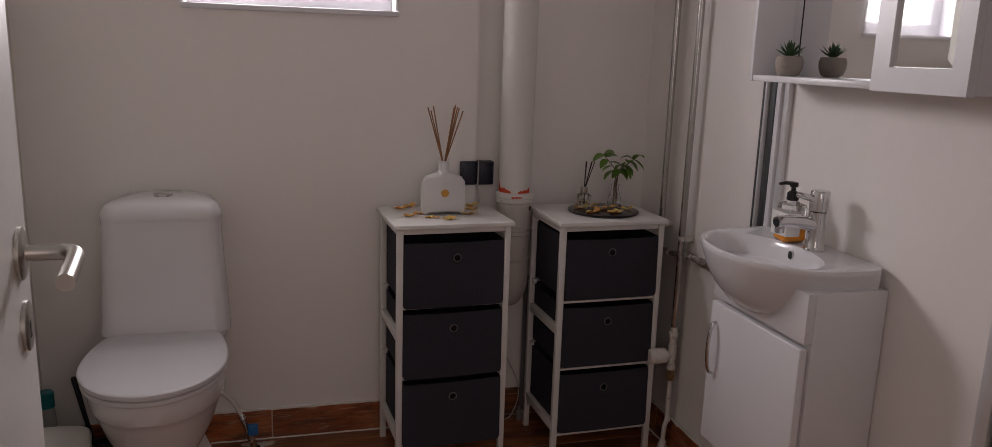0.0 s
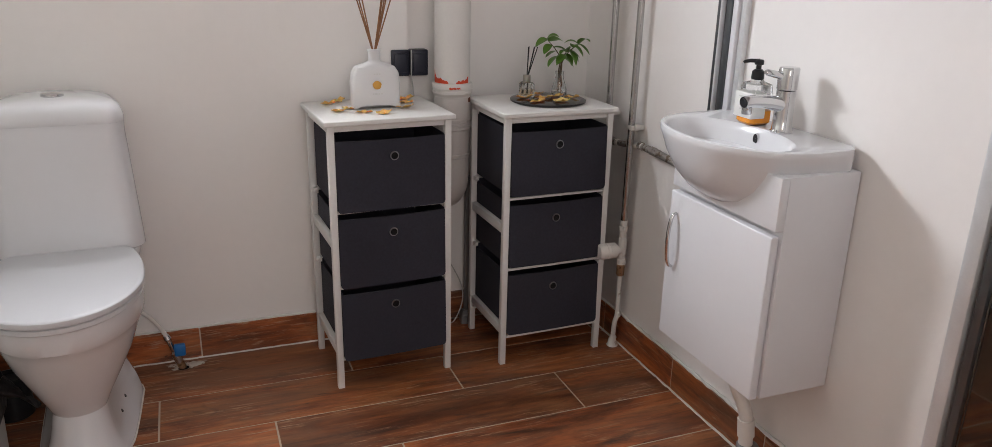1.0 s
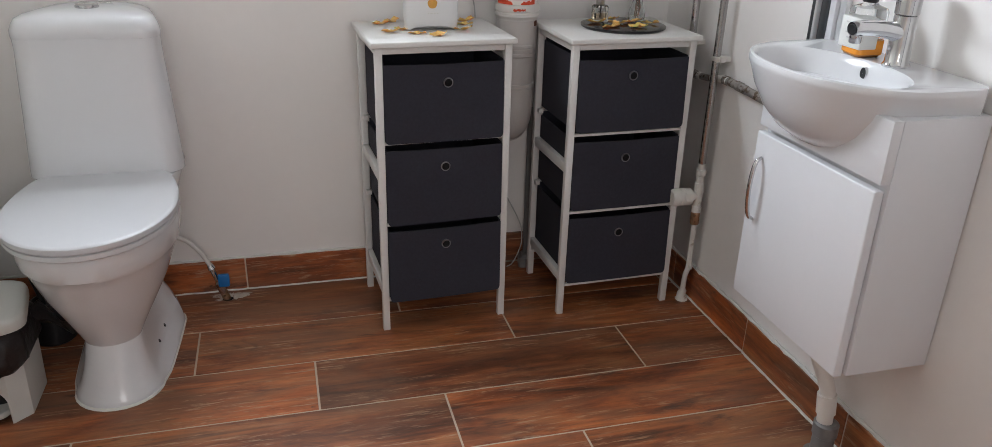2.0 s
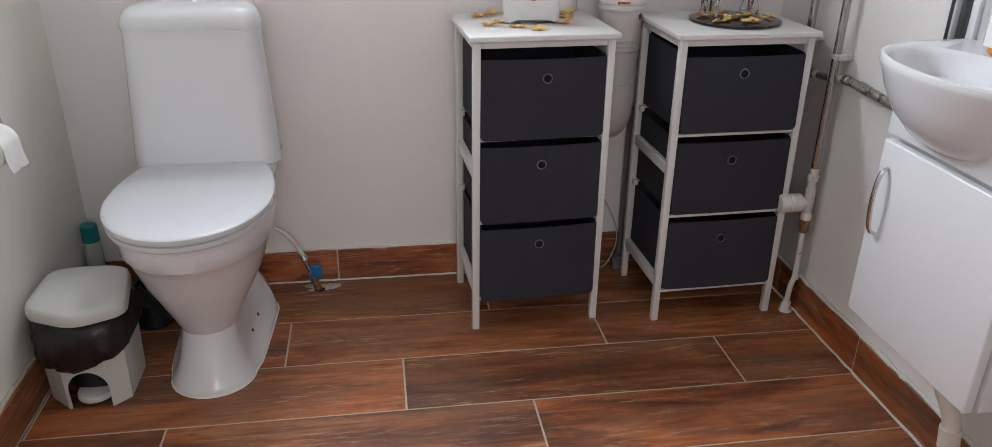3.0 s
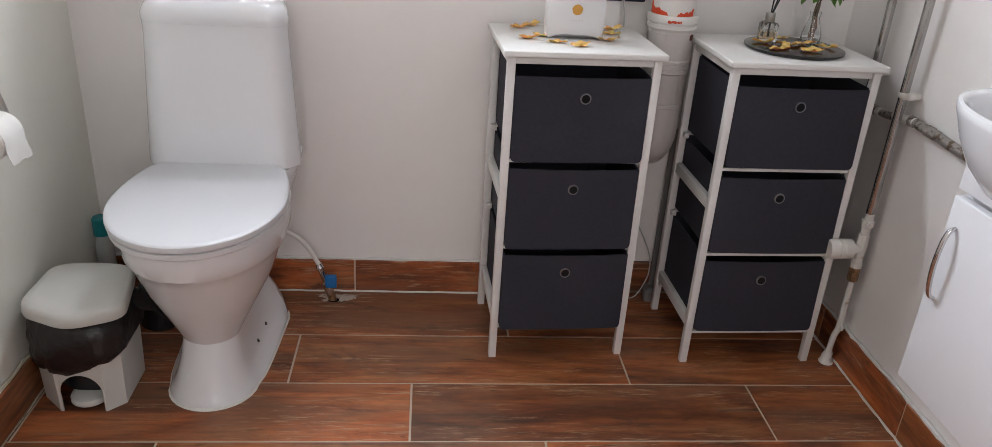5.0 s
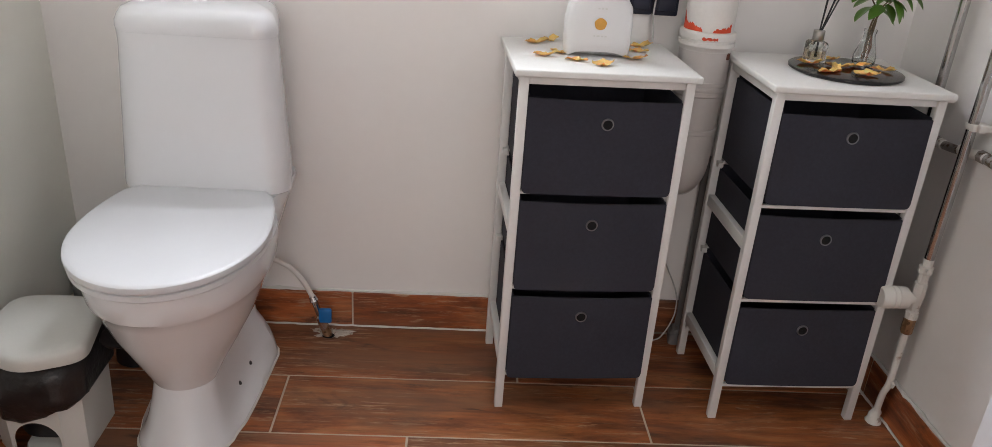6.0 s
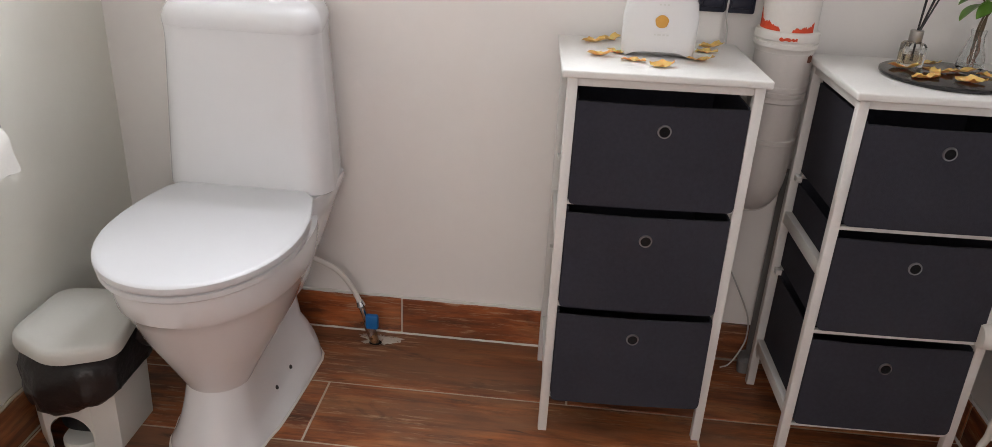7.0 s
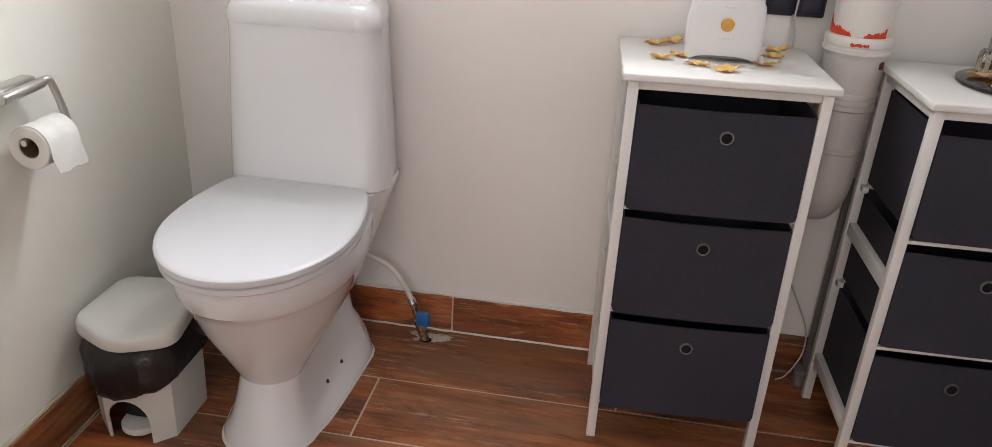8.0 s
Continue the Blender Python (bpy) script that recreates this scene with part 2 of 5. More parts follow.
def part(name, bm, material, parent=None, label="", smooth=True, angle=35):
    """Links a bmesh, given in world places, as one mesh under a thing."""
    me = bpy.data.meshes.new(name)
    bmesh.ops.recalc_face_normals(bm, faces=bm.faces)
    if parent:
        bmesh.ops.translate(bm, verts=bm.verts, vec=-base_of(parent))
    for f in bm.faces:
        f.smooth = smooth
    if smooth:
        for e in bm.edges:
            e.smooth = len(e.link_faces) == 2 and e.calc_face_angle(0) < radians(angle)
    bm.to_mesh(me)
    bm.free()
    me.materials.append(material)
    ob = new(name, me)
    if parent:
        ob.parent = parent
    if label:
        ob["label"] = label
    return ob


def solo(name, bm, material, label, category, at, smooth=True, kind="", group=""):
    """A thing of one mesh, with its origin at its base."""
    bmesh.ops.translate(bm, verts=bm.verts, vec=-Vector(at))
    ob = part(name, bm, material, None, "", smooth)
    ob.location = at
    return tagged(ob, label, category, group, kind)


def box(x0, x1, y0, y1, z0, z1, r=0.0, seg=2, bm=None):
    one = bmesh.new()
    bmesh.ops.create_cube(one, size=1)
    for v in one.verts:
        v.co = Vector(((x0 + x1) / 2 + v.co.x * (x1 - x0), (y0 + y1) / 2 + v.co.y * (y1 - y0), (z0 + z1) / 2 + v.co.z * (z1 - z0)))
    if r:
        bmesh.ops.bevel(one, geom=one.edges[:], offset=r, segments=seg, affect="EDGES", profile=0.5)
    return join(bm, one)


def join(bm, one):
    if bm is None:
        return one
    me = bpy.data.meshes.new("tmp")
    one.to_mesh(me)
    one.free()
    bm.from_mesh(me)
    bpy.data.meshes.remove(me)
    return bm


def loft(rings, caps=True, bm=None, closed=True):
    """Skins a list of equally long point rings."""
    one = bmesh.new()
    rows = [[one.verts.new(p) for p in ring] for ring in rings]
    n = len(rows[0])
    for a, b in zip(rows, rows[1:]):
        for i in range(n if closed else n - 1):
            j = (i + 1) % n
            one.faces.new((a[i], a[j], b[j], b[i]))
    if caps:
        one.faces.new(rows[0][::-1])
        one.faces.new(rows[-1])
    return join(bm, one)


def circle(c, r, axis="z", n=24, sx=1.0, sy=1.0):
    pts = []
    for i in range(n):
        a = 2 * math.pi * i / n
        u, v = r * math.cos(a) * sx, r * math.sin(a) * sy
        pts.append({"z": (c[0] + u, c[1] + v, c[2]), "x": (c[0], c[1] + u, c[2] + v), "y": (c[0] + u, c[1], c[2] + v)}[axis])
    return pts


def lathe(x, y, profile, n=32, bm=None, caps=True):
    """Turns (radius, z) pairs about a vertical axis."""
    return loft([circle((x, y, z), r, "z", n) for r, z in profile], caps, bm)


def tube(points, r, n=12, bm=None, caps=True):
    """Sweeps a circle of radius r (a number, or one per point) along points."""
    pts = [Vector(p) for p in points]
    rs = r if isinstance(r, (list, tuple)) else [r] * len(pts)
    rings = []
    up = None
    for i, p in enumerate(pts):
        t = (pts[min(i + 1, len(pts) - 1)] - pts[max(i - 1, 0)]).normalized()
        if up is None:
            up = t.orthogonal().normalized()
        up = (up - t * up.dot(t)).normalized()
        side = t.cross(up)
        rings.append([p + rs[i] * (math.cos(2 * math.pi * k / n) * up + math.sin(2 * math.pi * k / n) * side) for k in range(n)])
    return loft(rings, caps, bm)


def bend(points, steps=5):
    """Rounds a polyline: a Catmull-Rom curve through the points."""
    p = [Vector(q) for q in points]
    p = [2 * p[0] - p[1]] + p + [2 * p[-1] - p[-2]]
    out = []
    for i in range(1, len(p) - 2):
        for k in range(steps):
            t = k / steps
            out.append(0.5 * (2 * p[i] + (p[i + 1] - p[i - 1]) * t + (2 * p[i - 1] - 5 * p[i] + 4 * p[i + 1] - p[i + 2]) * t * t + (3 * p[i] - p[i - 1] - 3 * p[i + 1] + p[i + 2]) * t ** 3))
    return out + [p[-2]]


def wall(axis, a, b, us, vs, holes):
    """A wall of real thickness from a to b along axis, with a grid of cells us by vs, those in holes left open."""
    bm = bmesh.new()
    made = {}

    def v(d, u, w):
        key = (d, u, w)
        if key not in made:
            made[key] = bm.verts.new((d, u, w) if axis == "x" else (u, d, w))
        return made[key]

    nu, nv = len(us) - 1, len(vs) - 1
    solid = lambda i, j: 0 <= i < nu and 0 <= j < nv and (i, j) not in holes
    for i in range(nu):
        for j in range(nv):
            if not solid(i, j):
                continue
            u0, u1, w0, w1 = us[i], us[i + 1], vs[j], vs[j + 1]
            for d in (a, b):
                bm.faces.new((v(d, u0, w0), v(d, u1, w0), v(d, u1, w1), v(d, u0, w1)))
            for k, (p, q) in (((i - 1, j), ((u0, w0), (u0, w1))), ((i + 1, j), ((u1, w0), (u1, w1))), ((i, j - 1), ((u0, w0), (u1, w0))), ((i, j + 1), ((u0, w1), (u1, w1)))):
                if not solid(*k):
                    bm.faces.new((v(a, *p), v(a, *q), v(b, *q), v(b, *p)))
    return bm


# ---- the room: walls, floor, ceiling ----
XL, XR, YB, YF, H = -0.532, 1.377, 2.542, 0.06, 2.4
WIN = (-0.09, 0.517, 1.349, 1.76)
structure = lambda name, bm, m, label, cat="wall": tagged(part(name, bm, m, smooth=False), label, cat, "", "structure")
structure("wall_north", wall("y", YB, YB + 0.24, [XL - 0.1, WIN[0], WIN[1], 2.3], [-0.05, WIN[2], WIN[3], H], {(1, 1)}), PLASTER, "white plastered wall with a high window opening")
structure("wall_west", wall("x", XL - 0.1, XL, [-1.8, YB], [-0.05, H], set()), PLASTER_GREEN, "cream-white plastered wall beside the toilet")
structure("wall_east", wall("x", XR, XR + 0.08, [1.10, YB], [-0.05, H], set()), PLASTER, "white plastered wall behind the washbasin")
structure("wall_south", wall("y", YF - 0.12, YF, [XL, -0.052, 0.728, 2.3], [-0.05, 2.05, H], {(1, 0)}), PLASTER, "white plastered wall with the open doorway")
structure("wall_hall", wall("y", -1.9, -1.8, [XL - 0.1, 2.3], [-0.05, H], set()), PLASTER, "plain white wall at the end of the hall")
structure("wall_hall_east", wall("x", 1.3, 1.4, [-1.8, YF - 0.12], [-0.05, H], set()), PLASTER, "plain white wall of the hall")
recess_wall = structure("wall_shower", wall("x", 2.2, 2.3, [YF, YB], [-0.05, H], set()), TILE_GREY, "grey wall at the back of the shower recess")
recess_end = structure("wall_shower_end", wall("y", 1.75, 1.8, [XR + 0.08, 2.2], [-0.05, H], set()), TILE_GREY, "grey end wall of the shower recess")
structure("ceiling", box(XL - 0.1, 2.3, -1.9, YB + 0.24, H + 0.002, H + 0.1), CEIL, "plain white ceiling", "ceiling")
ground = structure("floor", box(XL - 0.1, 2.3, -1.9, YB, -0.09, -0.0016), GROUT, "brown wood-look tiled floor with pale grout joints", "floor")
structure("wall_north_lining", wall("y", YB - 0.02, YB, [XL, WIN[0], WIN[1], 0.775], [-0.05, WIN[2], WIN[3], H], {(1, 1)}), PLASTER, "white plasterboard lining round the window")

# ---- window over the toilet ----
window = tagged(thing("window_1", "white-framed window with bright daylight behind", "window", (0.2135, YB + 0.1, WIN[2])), kind="structure")
wx0, wx1, wz0, wz1 = WIN
fr = box(wx0, wx1, YB + 0.07, YB + 0.13, wz0, wz0 + 0.05, 0.004)
box(wx0, wx1, YB + 0.07, YB + 0.13, wz1 - 0.05, wz1, 0.004, bm=fr)
box(wx0, wx0 + 0.05, YB + 0.068, YB + 0.13, wz0 + 0.05, wz1 - 0.05, 0.004, bm=fr)
box(wx1 - 0.05, wx1, YB + 0.068, YB + 0.13, wz0 + 0.05, wz1 - 0.05, 0.004, bm=fr)
part("window_frame", fr, LACQUER, window)
part("mullion", box(0.19, 0.237, YB + 0.066, YB + 0.128, wz0 + 0.05, wz1 - 0.05, 0.004), LACQUER, window)
for a, b in ((wx0 + 0.05, 0.19), (0.237, wx1 - 0.05)):
    pane = part("pane", box(a, b, YB + 0.1, YB + 0.104, wz0 + 0.05, wz1 - 0.05), GLASS, window, smooth=False)
    pane.visible_shadow = False
trim = box(wx0 - 0.006, wx1 + 0.006, YB - 0.034, YB + 0.066, wz0 - 0.012, wz0 + 0.004, 0.003)
part("window_sill", trim, LACQUER, window)
for a in (wx0 - 0.006, wx1 - 0.004):
    part("reveal_trim", box(a, a + 0.01, YB - 0.028, YB + 0.066, wz0 + 0.005, wz1, 0.002), LACQUER, window)

# ---- open door and doorway ----
door = tagged(thing("door_1", "white painted room door standing wide open", "door", (-0.0935, 0.09, 0.0)), kind="structure")
part("door_leaf", box(-0.1335, -0.0935, 0.075, 0.93, 0.012, 2.03, 0.002), DOOR, door)


def door_furniture(z, r):
    rose = loft([circle((x, 0.88, z), rr, "x", 32) for x, rr in ((-0.0937, r), (-0.0900, r), (-0.0888, r * 0.93))])
    return part("rose", rose, STEEL, door, "round brushed steel rose")


door_furniture(1.034, 0.0265)
door_furniture(0.960, 0.0255)
part("door_handle", tube(bend([(-0.087, 0.88, 1.034), (-0.064, 0.88, 1.034), (-0.051, 0.877, 1.034), (-0.043, 0.866, 1.034), (-0.041, 0.84, 1.034), (-0.041, 0.768, 1.032)], 6), 0.0082, 16), STEEL, door, "brushed steel lever handle")
part("key_slot", box(-0.0893, -0.0883, 0.877, 0.883, 0.948, 0.966), BLACK, door, "dark key slot", smooth=False)
door.location, door.rotation_euler = (-0.004, 0.09, 0.0), (0, 0, radians(6.3))
casing = tagged(thing("doorway_trim", "white painted door frame", "door frame", (0.23, 0.0, 0.0)), kind="structure")
for a in (-0.052, 0.708):
    part("jamb", box(a, a + 0.02, YF - 0.123, YF + 0.003, 0.0, 2.03, 0.002), DOOR, casing)
part("head", box(-0.052, 0.728, YF - 0.123, YF + 0.003, 2.03, 2.048, 0.002), DOOR, casing)

# ---- shower recess beyond the wall's end ----
shower = thing("shower_screen", "grey glass shower screen in an aluminium frame", "shower screen", (1.4, 0.6, 0.0))
part("wall_profile", box(1.369, 1.40, 1.068, 1.099, 0.0, 2.0, 0.005), ALU, shower, "pale aluminium wall profile")
part("door_profile", box(1.376, 1.398, 1.044, 1.062, 0.02, 1.98, 0.003), ALU_DARK, shower, "dark aluminium door profile")
part("glass_panel", box(1.384, 1.390, 0.10, 1.043, 0.03, 1.97), SHOWER_GLASS, shower, smooth=False).visible_shadow = False
part("bottom_rail", box(1.374, 1.40, 0.064, 1.066, 0.0, 0.03, 0.003), ALU, shower)
part("top_rail", box(1.374, 1.40, 0.064, 1.066, 1.98, 2.0, 0.003), ALU, shower)

# ---- drawer units ----
DX, DY, DH = 0.336, 0.272, 0.764


def drawer_unit(cx, y0, label, tilt, low):
    """Slim white frame with three fabric drawers, cx across, front legs at y0."""
    ob = thing("drawer_unit", label, "drawer unit", (cx, y0 + DY / 2, 0), "drawer units")
    x0, x1, y1 = cx - DX / 2, cx + DX / 2, y0 + DY
    leg = 0.0178
    sagging = low > 0.005
    part("tabletop", box(x0 - 0.011, x1 + 0.008, y0 - 0.014, y1 + 0.01, DH - 0.014, DH, 0.0035, 3), PAINTED_WOOD, ob)
    for lx in (x0, x1 - leg):
        for ly in (y0, y1 - leg):
            part("leg", box(lx, lx + leg, ly, ly + leg, 0, DH - 0.0145, 0.0015), PAINTED_WOOD, ob)
    for lx in (x0 + 0.003, x1 - leg + 0.003):
        for z in (0.098, 0.413):
            part("side_rail", box(lx, lx + 0.015, y0 + leg, y1 - leg, z, z + 0.026, 0.0012), PAINTED_WOOD, ob)
        part("side_rail", box(lx, lx + 0.015, y0 + leg, y1 - leg, DH - 0.034, DH - 0.0145, 0.001), PAINTED_WOOD, ob)
    for ly in (y0 + 0.006, y1 - leg + 0.002):
        part("apron", box(x0 + leg, x1 - leg, ly, ly + 0.014, DH - 0.031, DH - 0.0145, 0.001), PAINTED_WOOD, ob)
    for z in (0.517, 0.303, 0.088):
        for ly in (y0 + 0.004, y1 - leg + 0.004):
            part("drawer_rail", box(x0 + leg, x1 - leg, ly, ly + 0.010, z - 0.004, z + 0.003, 0.001), PAINTED_WOOD, ob)
        # ledges that carry the drawer
        for lx in (x0 + 0.006, x1 - 0.018):
            part("runner", box(lx, lx + 0.012, y1 - leg - 0.018, y1 - leg, z - 0.006, z + 0.006, 0.001), PAINTED_WOOD, ob)
    for k, (z0, z1) in enumerate(((0.526, 0.708 if sagging else 0.709), (0.312, 0.498), (0.097, 0.2855))):
        fx0, fx1 = x0 + 0.0188, x1 - 0.0188
        pull = tilt[k]
        z0 -= low
        t = 0.004
        fy = y0 - 0.004 - pull

        def front_y(x, z):
            u = (x - fx0) / (fx1 - fx0)
            return fy - 0.003 * math.sin(math.pi * u) * (1 - 0.3 * (z - z0) / (z1 - z0)) + 0.007 * (z - z0) / (z1 - z0)

        # soft front panel: slightly bulged, its upper edge sagging
        rows = []
        nx, rc = 12, 0.010
        for f in (0.0, 0.006, 0.02, 0.055, 0.2, 0.35, 0.5, 0.65, 0.8, 0.93, 1.0):
            z = z0 + (z1 - z0) * f
            cut = rc - math.sqrt(rc * rc - max(0.0, rc - (z - z0)) ** 2)
            xs = [fx0 + cut + (fx1 - fx0 - 2 * cut) * j / nx for j in range(nx + 1)]
            rows.append([(x, front_y(x, z), z - 0.002 * f * math.sin(math.pi * j / nx)) for j, x in enumerate(xs)])
        rings = [[*r, *[(x, y + 0.005, z) for x, y, z in r[::-1]]] for r in rows]
        drawer = part("drawer", loft(rings), FABRIC, ob, "charcoal fabric drawer")
        zb = z0 + low + 0.001
        for a in (fx0, fx1 - t):
            part("side_panel", box(a, a + t, fy + 0.012, y1 - 0.014, zb, z1 + 0.004, 0.001, 1), FABRIC, drawer)
        part("back_panel", box(fx0 + t, fx1 - t, y1 - 0.018, y1 - 0.014, zb, z1 + 0.014, 0.001, 1), FABRIC, drawer)
        part("bottom_panel", box(fx0 + t, fx1 - t, fy + 0.011, y1 - 0.018, zb, zb + 0.004, 0.001, 1), FABRIC, drawer)
        gx, gz = (fx0 + fx1) / 2 - (0.0 if sagging else 0.004), (0.668, 0.451, 0.241 if sagging else 0.237)[k]
        if k == 0 and sagging:
            gx, gz = gx + 0.007, gz - 0.006
        gy = front_y(gx, gz)
        ring = loft([circle((gx, gy + dy, gz), r, "y", 28) for r, dy in ((0.0094, -0.0012), (0.0097, -0.0030), (0.0115, -0.0030), (0.0125, 0.0004))], False)
        part("grommet", ring, EYELET, drawer, "dull metal eyelet")
        part("eyelet_hole", loft([circle((gx, gy - 0.0018, gz), r, "y", 28) for r in (0.0005, 0.0097)], False), HOLE, drawer, "dark hole of the eyelet")
        part("lining", box(fx0 + 0.006, fx1 - 0.006, fy + 0.013, y1 - 0.02, zb + 0.005, zb + 0.02, 0.002, 1), FABRIC_IN, drawer)
    return ob


drawer_unit(0.636, 2.205, "white wooden frame with three charcoal fabric drawers, white bottle on top", (0.0, 0.002, 0.008), 0.009).rotation_euler.z = radians(3.0)
drawer_unit(1.119, 2.1855, "white wooden frame with three charcoal fabric drawers, slate tray on top", (0.004, 0.002, 0.002), 0.0).rotation_euler.z = radians(1.7)


# ---- toilet ----
def egg(yf, yb, w, z, cx=-0.155, yc=None, rear=3.0, n=56):
    """A rounded outline, blunt at the back (yb) and elliptic at the front (yf)."""
    yc = yc if yc is not None else yf + w * 1.15
    pts = []
    for i in range(n):
        a = 2 * math.pi * i / n
        c, s = math.cos(a), math.sin(a)
        if s < 0:
            pts.append((cx + w * c, yc + (yc - yf) * s, z))
        else:
            p = 2 / rear
            pts.append((cx + w * math.copysign(abs(c) ** p, c), yc + (yb - yc) * abs(s) ** p, z))
    return pts


toilet = thing("toilet", "white porcelain close-coupled toilet with its lid down", "toilet", (-0.155, 2.2, 0))
def foot_ring(yf, wf, wb, yb, z, e=2.2, cx=-0.155, n=14):
    """A pedestal outline: round in front, widening to its back, with small rear corners."""
    pts = [(cx + wf * math.cos(radians(180 + 180 * k / n)), yf + wf + wf * math.sin(radians(180 + 180 * k / n)), z) for k in range(n + 1)]
    r = 0.07 if z < 0.15 else 0.05
    for k in range(1, 8):
        t = k / 8
        pts.append((cx + wf + (wb - wf) * t ** e, yf + wf + (yb - r - yf - wf) * t, z))
    for sgn, a0 in ((1, 0), (-1, 90)):
        for k in range(5):
            a = radians(a0 + 22.5 * k)
            pts.append((cx + sgn * (wb - r) + r * math.cos(a), yb - r + r * math.sin(a), z))
    for k in range(7, 0, -1):
        t = k / 8
        pts.append((cx - wf - (wb - wf) * t ** e, yf + wf + (yb - r - yf - wf) * t, z))
    return pts


pan = loft([egg(2.046, 2.17, 0.052, 0.11, yc=2.10), egg(2.040, 2.19, 0.060, 0.132, yc=2.10), egg(2.02, 2.235, 0.076, 0.165, yc=2.11), egg(1.992, 2.285, 0.104, 0.215, yc=2.13), egg(1.962, 2.325, 0.132, 0.27, yc=2.14), egg(1.938, 2.35, 0.152, 0.325, yc=2.15),
            egg(1.926, 2.36, 0.161, 0.345, yc=2.15), egg(1.918, 2.365, 0.1655, 0.353, yc=2.15), egg(1.912, 2.37, 0.168, 0.39, yc=2.15), egg(1.914, 2.37, 0.167, 0.404, yc=2.15), egg(1.93, 2.36, 0.155, 0.408, yc=2.15)])
part("bowl", pan, PORCELAIN, toilet, "glossy white porcelain bowl")
foot = loft([foot_ring(*q) for q in ((1.988, 0.096, 0.119, 2.435, 0.0, 0.5), (1.988, 0.096, 0.119, 2.435, 0.007, 0.5), (1.993, 0.091, 0.117, 2.435, 0.016, 0.9), (1.999, 0.083, 0.114, 2.435, 0.029, 2.4), (2.006, 0.077, 0.110, 2.434, 0.045, 5.0), (2.014, 0.070, 0.104, 2.430, 0.068, 5.0), (2.026, 0.064, 0.094, 2.42, 0.098, 4.5), (2.036, 0.0595, 0.083, 2.405, 0.13, 4.0), (2.05, 0.056, 0.072, 2.40, 0.17, 3.0), (2.11, 0.052, 0.064, 2.41, 0.24), (2.17, 0.052, 0.066, 2.40, 0.32), (2.2, 0.055, 0.07, 2.39, 0.37))])
part("foot", foot, PORCELAIN, toilet, "flared porcelain pedestal")
sealant = [loft([[Vector(p).lerp(Vector((-0.155, 2.2, p[2])), -k) + Vector((0, 0, h)) for p in foot_ring(1.988, 0.096, 0.119, 2.435, 0.0, 0.5)] for k, h in ((0.0, 0.0045), (0.018, 0.0035), (0.03, 0.0005))], False)]
part("sealant", sealant[0], CAULK, toilet, "yellowed sealant line at the floor")
shelf = loft([egg(2.23, 2.42, 0.090, 0.20, yc=2.34, rear=4), egg(2.20, 2.45, 0.112, 0.27, yc=2.34, rear=4), egg(2.17, 2.475, 0.136, 0.34, yc=2.34, rear=5), egg(2.16, 2.49, 0.153, 0.40, yc=2.36, rear=6), egg(2.16, 2.495, 0.163, 0.432, yc=2.38, rear=7), egg(2.17, 2.495, 0.161, 0.4405, yc=2.38, rear=7)])
part("back_shelf", shelf, PORCELAIN, toilet)


def slab_ring(x0, x1, y0, y1, z, r, n=9):
    pts = []
    for cx, cy, a0 in ((x1 - r, y0 + r, -90), (x1 - r, y1 - r * 0.5, 0), (x0 + r, y1 - r * 0.5, 90), (x0 + r, y0 + r, 180)):
        rr = r if a0 in (-90, 180) else r * 0.5
        for k in range(n):
            a = radians(a0 + 90 * k / (n - 1))
            pts.append((cx + rr * math.cos(a), cy + rr * math.sin(a), z))
    return pts


def tank_ring(z, grow=0.0, inset=0.0):
    u = (z - 0.44) / 0.37
    hw = 0.172 - 0.021 * u + grow
    return slab_ring(-0.153 - hw + inset, -0.153 + hw - inset, 2.300 + 0.012 * u - grow + inset, 2.492, z, 0.045 - inset * 0.4)


tank = loft([tank_ring(0.4406, -0.003), tank_ring(0.4435, -0.0005), tank_ring(0.455, 0.0), tank_ring(0.55), tank_ring(0.66), tank_ring(0.735, 0.0), tank_ring(0.752, 0.001), tank_ring(0.7628, 0.0022)])
part("cistern", tank, PORCELAIN, toilet, "white porcelain cistern")
lid = loft([tank_ring(0.7630, 0.0022), tank_ring(0.770, 0.0038), tank_ring(0.782, 0.0036), tank_ring(0.794, 0.0), tank_ring(0.805, -0.006), tank_ring(0.812, -0.02), tank_ring(0.817, -0.045), tank_ring(0.820, -0.085)])
part("cistern_lid", lid, PORCELAIN, toilet, "domed white porcelain cistern lid")
part("flush_button", loft([circle((-0.153, 2.40, z), r, "z", 28, 1.0, 0.7) for z, r in ((0.817, 0.026), (0.8255, 0.026), (0.827, 0.022))]), CHROME, toilet, "oval chrome flush button")
def lid_ring(d, z, cx=-0.1565, w=0.178, yf=1.894, yc=2.115, yb=2.3045, r=0.022):
    """The lid's outline drawn in by d: elliptic front, sides drawing in to a straight back with small corners."""
    w, yf, yb = w - d, yf + d, yb - d
    side = lambda y: w * (1 - 0.24 * ((y - yc) / 0.2) ** 2)
    right = [(w * math.cos(radians(a)), yc - (yc - yf) * math.sin(radians(a))) for a in range(84, -1, -6)]
    right += [(side(yc + (yb - r - yc) * k / 6), yc + (yb - r - yc) * k / 6) for k in range(1, 7)]
    e = side(yb - r) - r - 0.006
    right += [(e + r * math.cos(radians(a)), yb - r + r * math.sin(radians(a))) for a in (20, 45, 70, 90)]
    out = [(0.0, yf)] + right + [(-x, y) for x, y in right[::-1]]
    return [(cx + x, y, z + 0.010 * max(0.0, y - 1.95) / 0.35) for x, y in out]


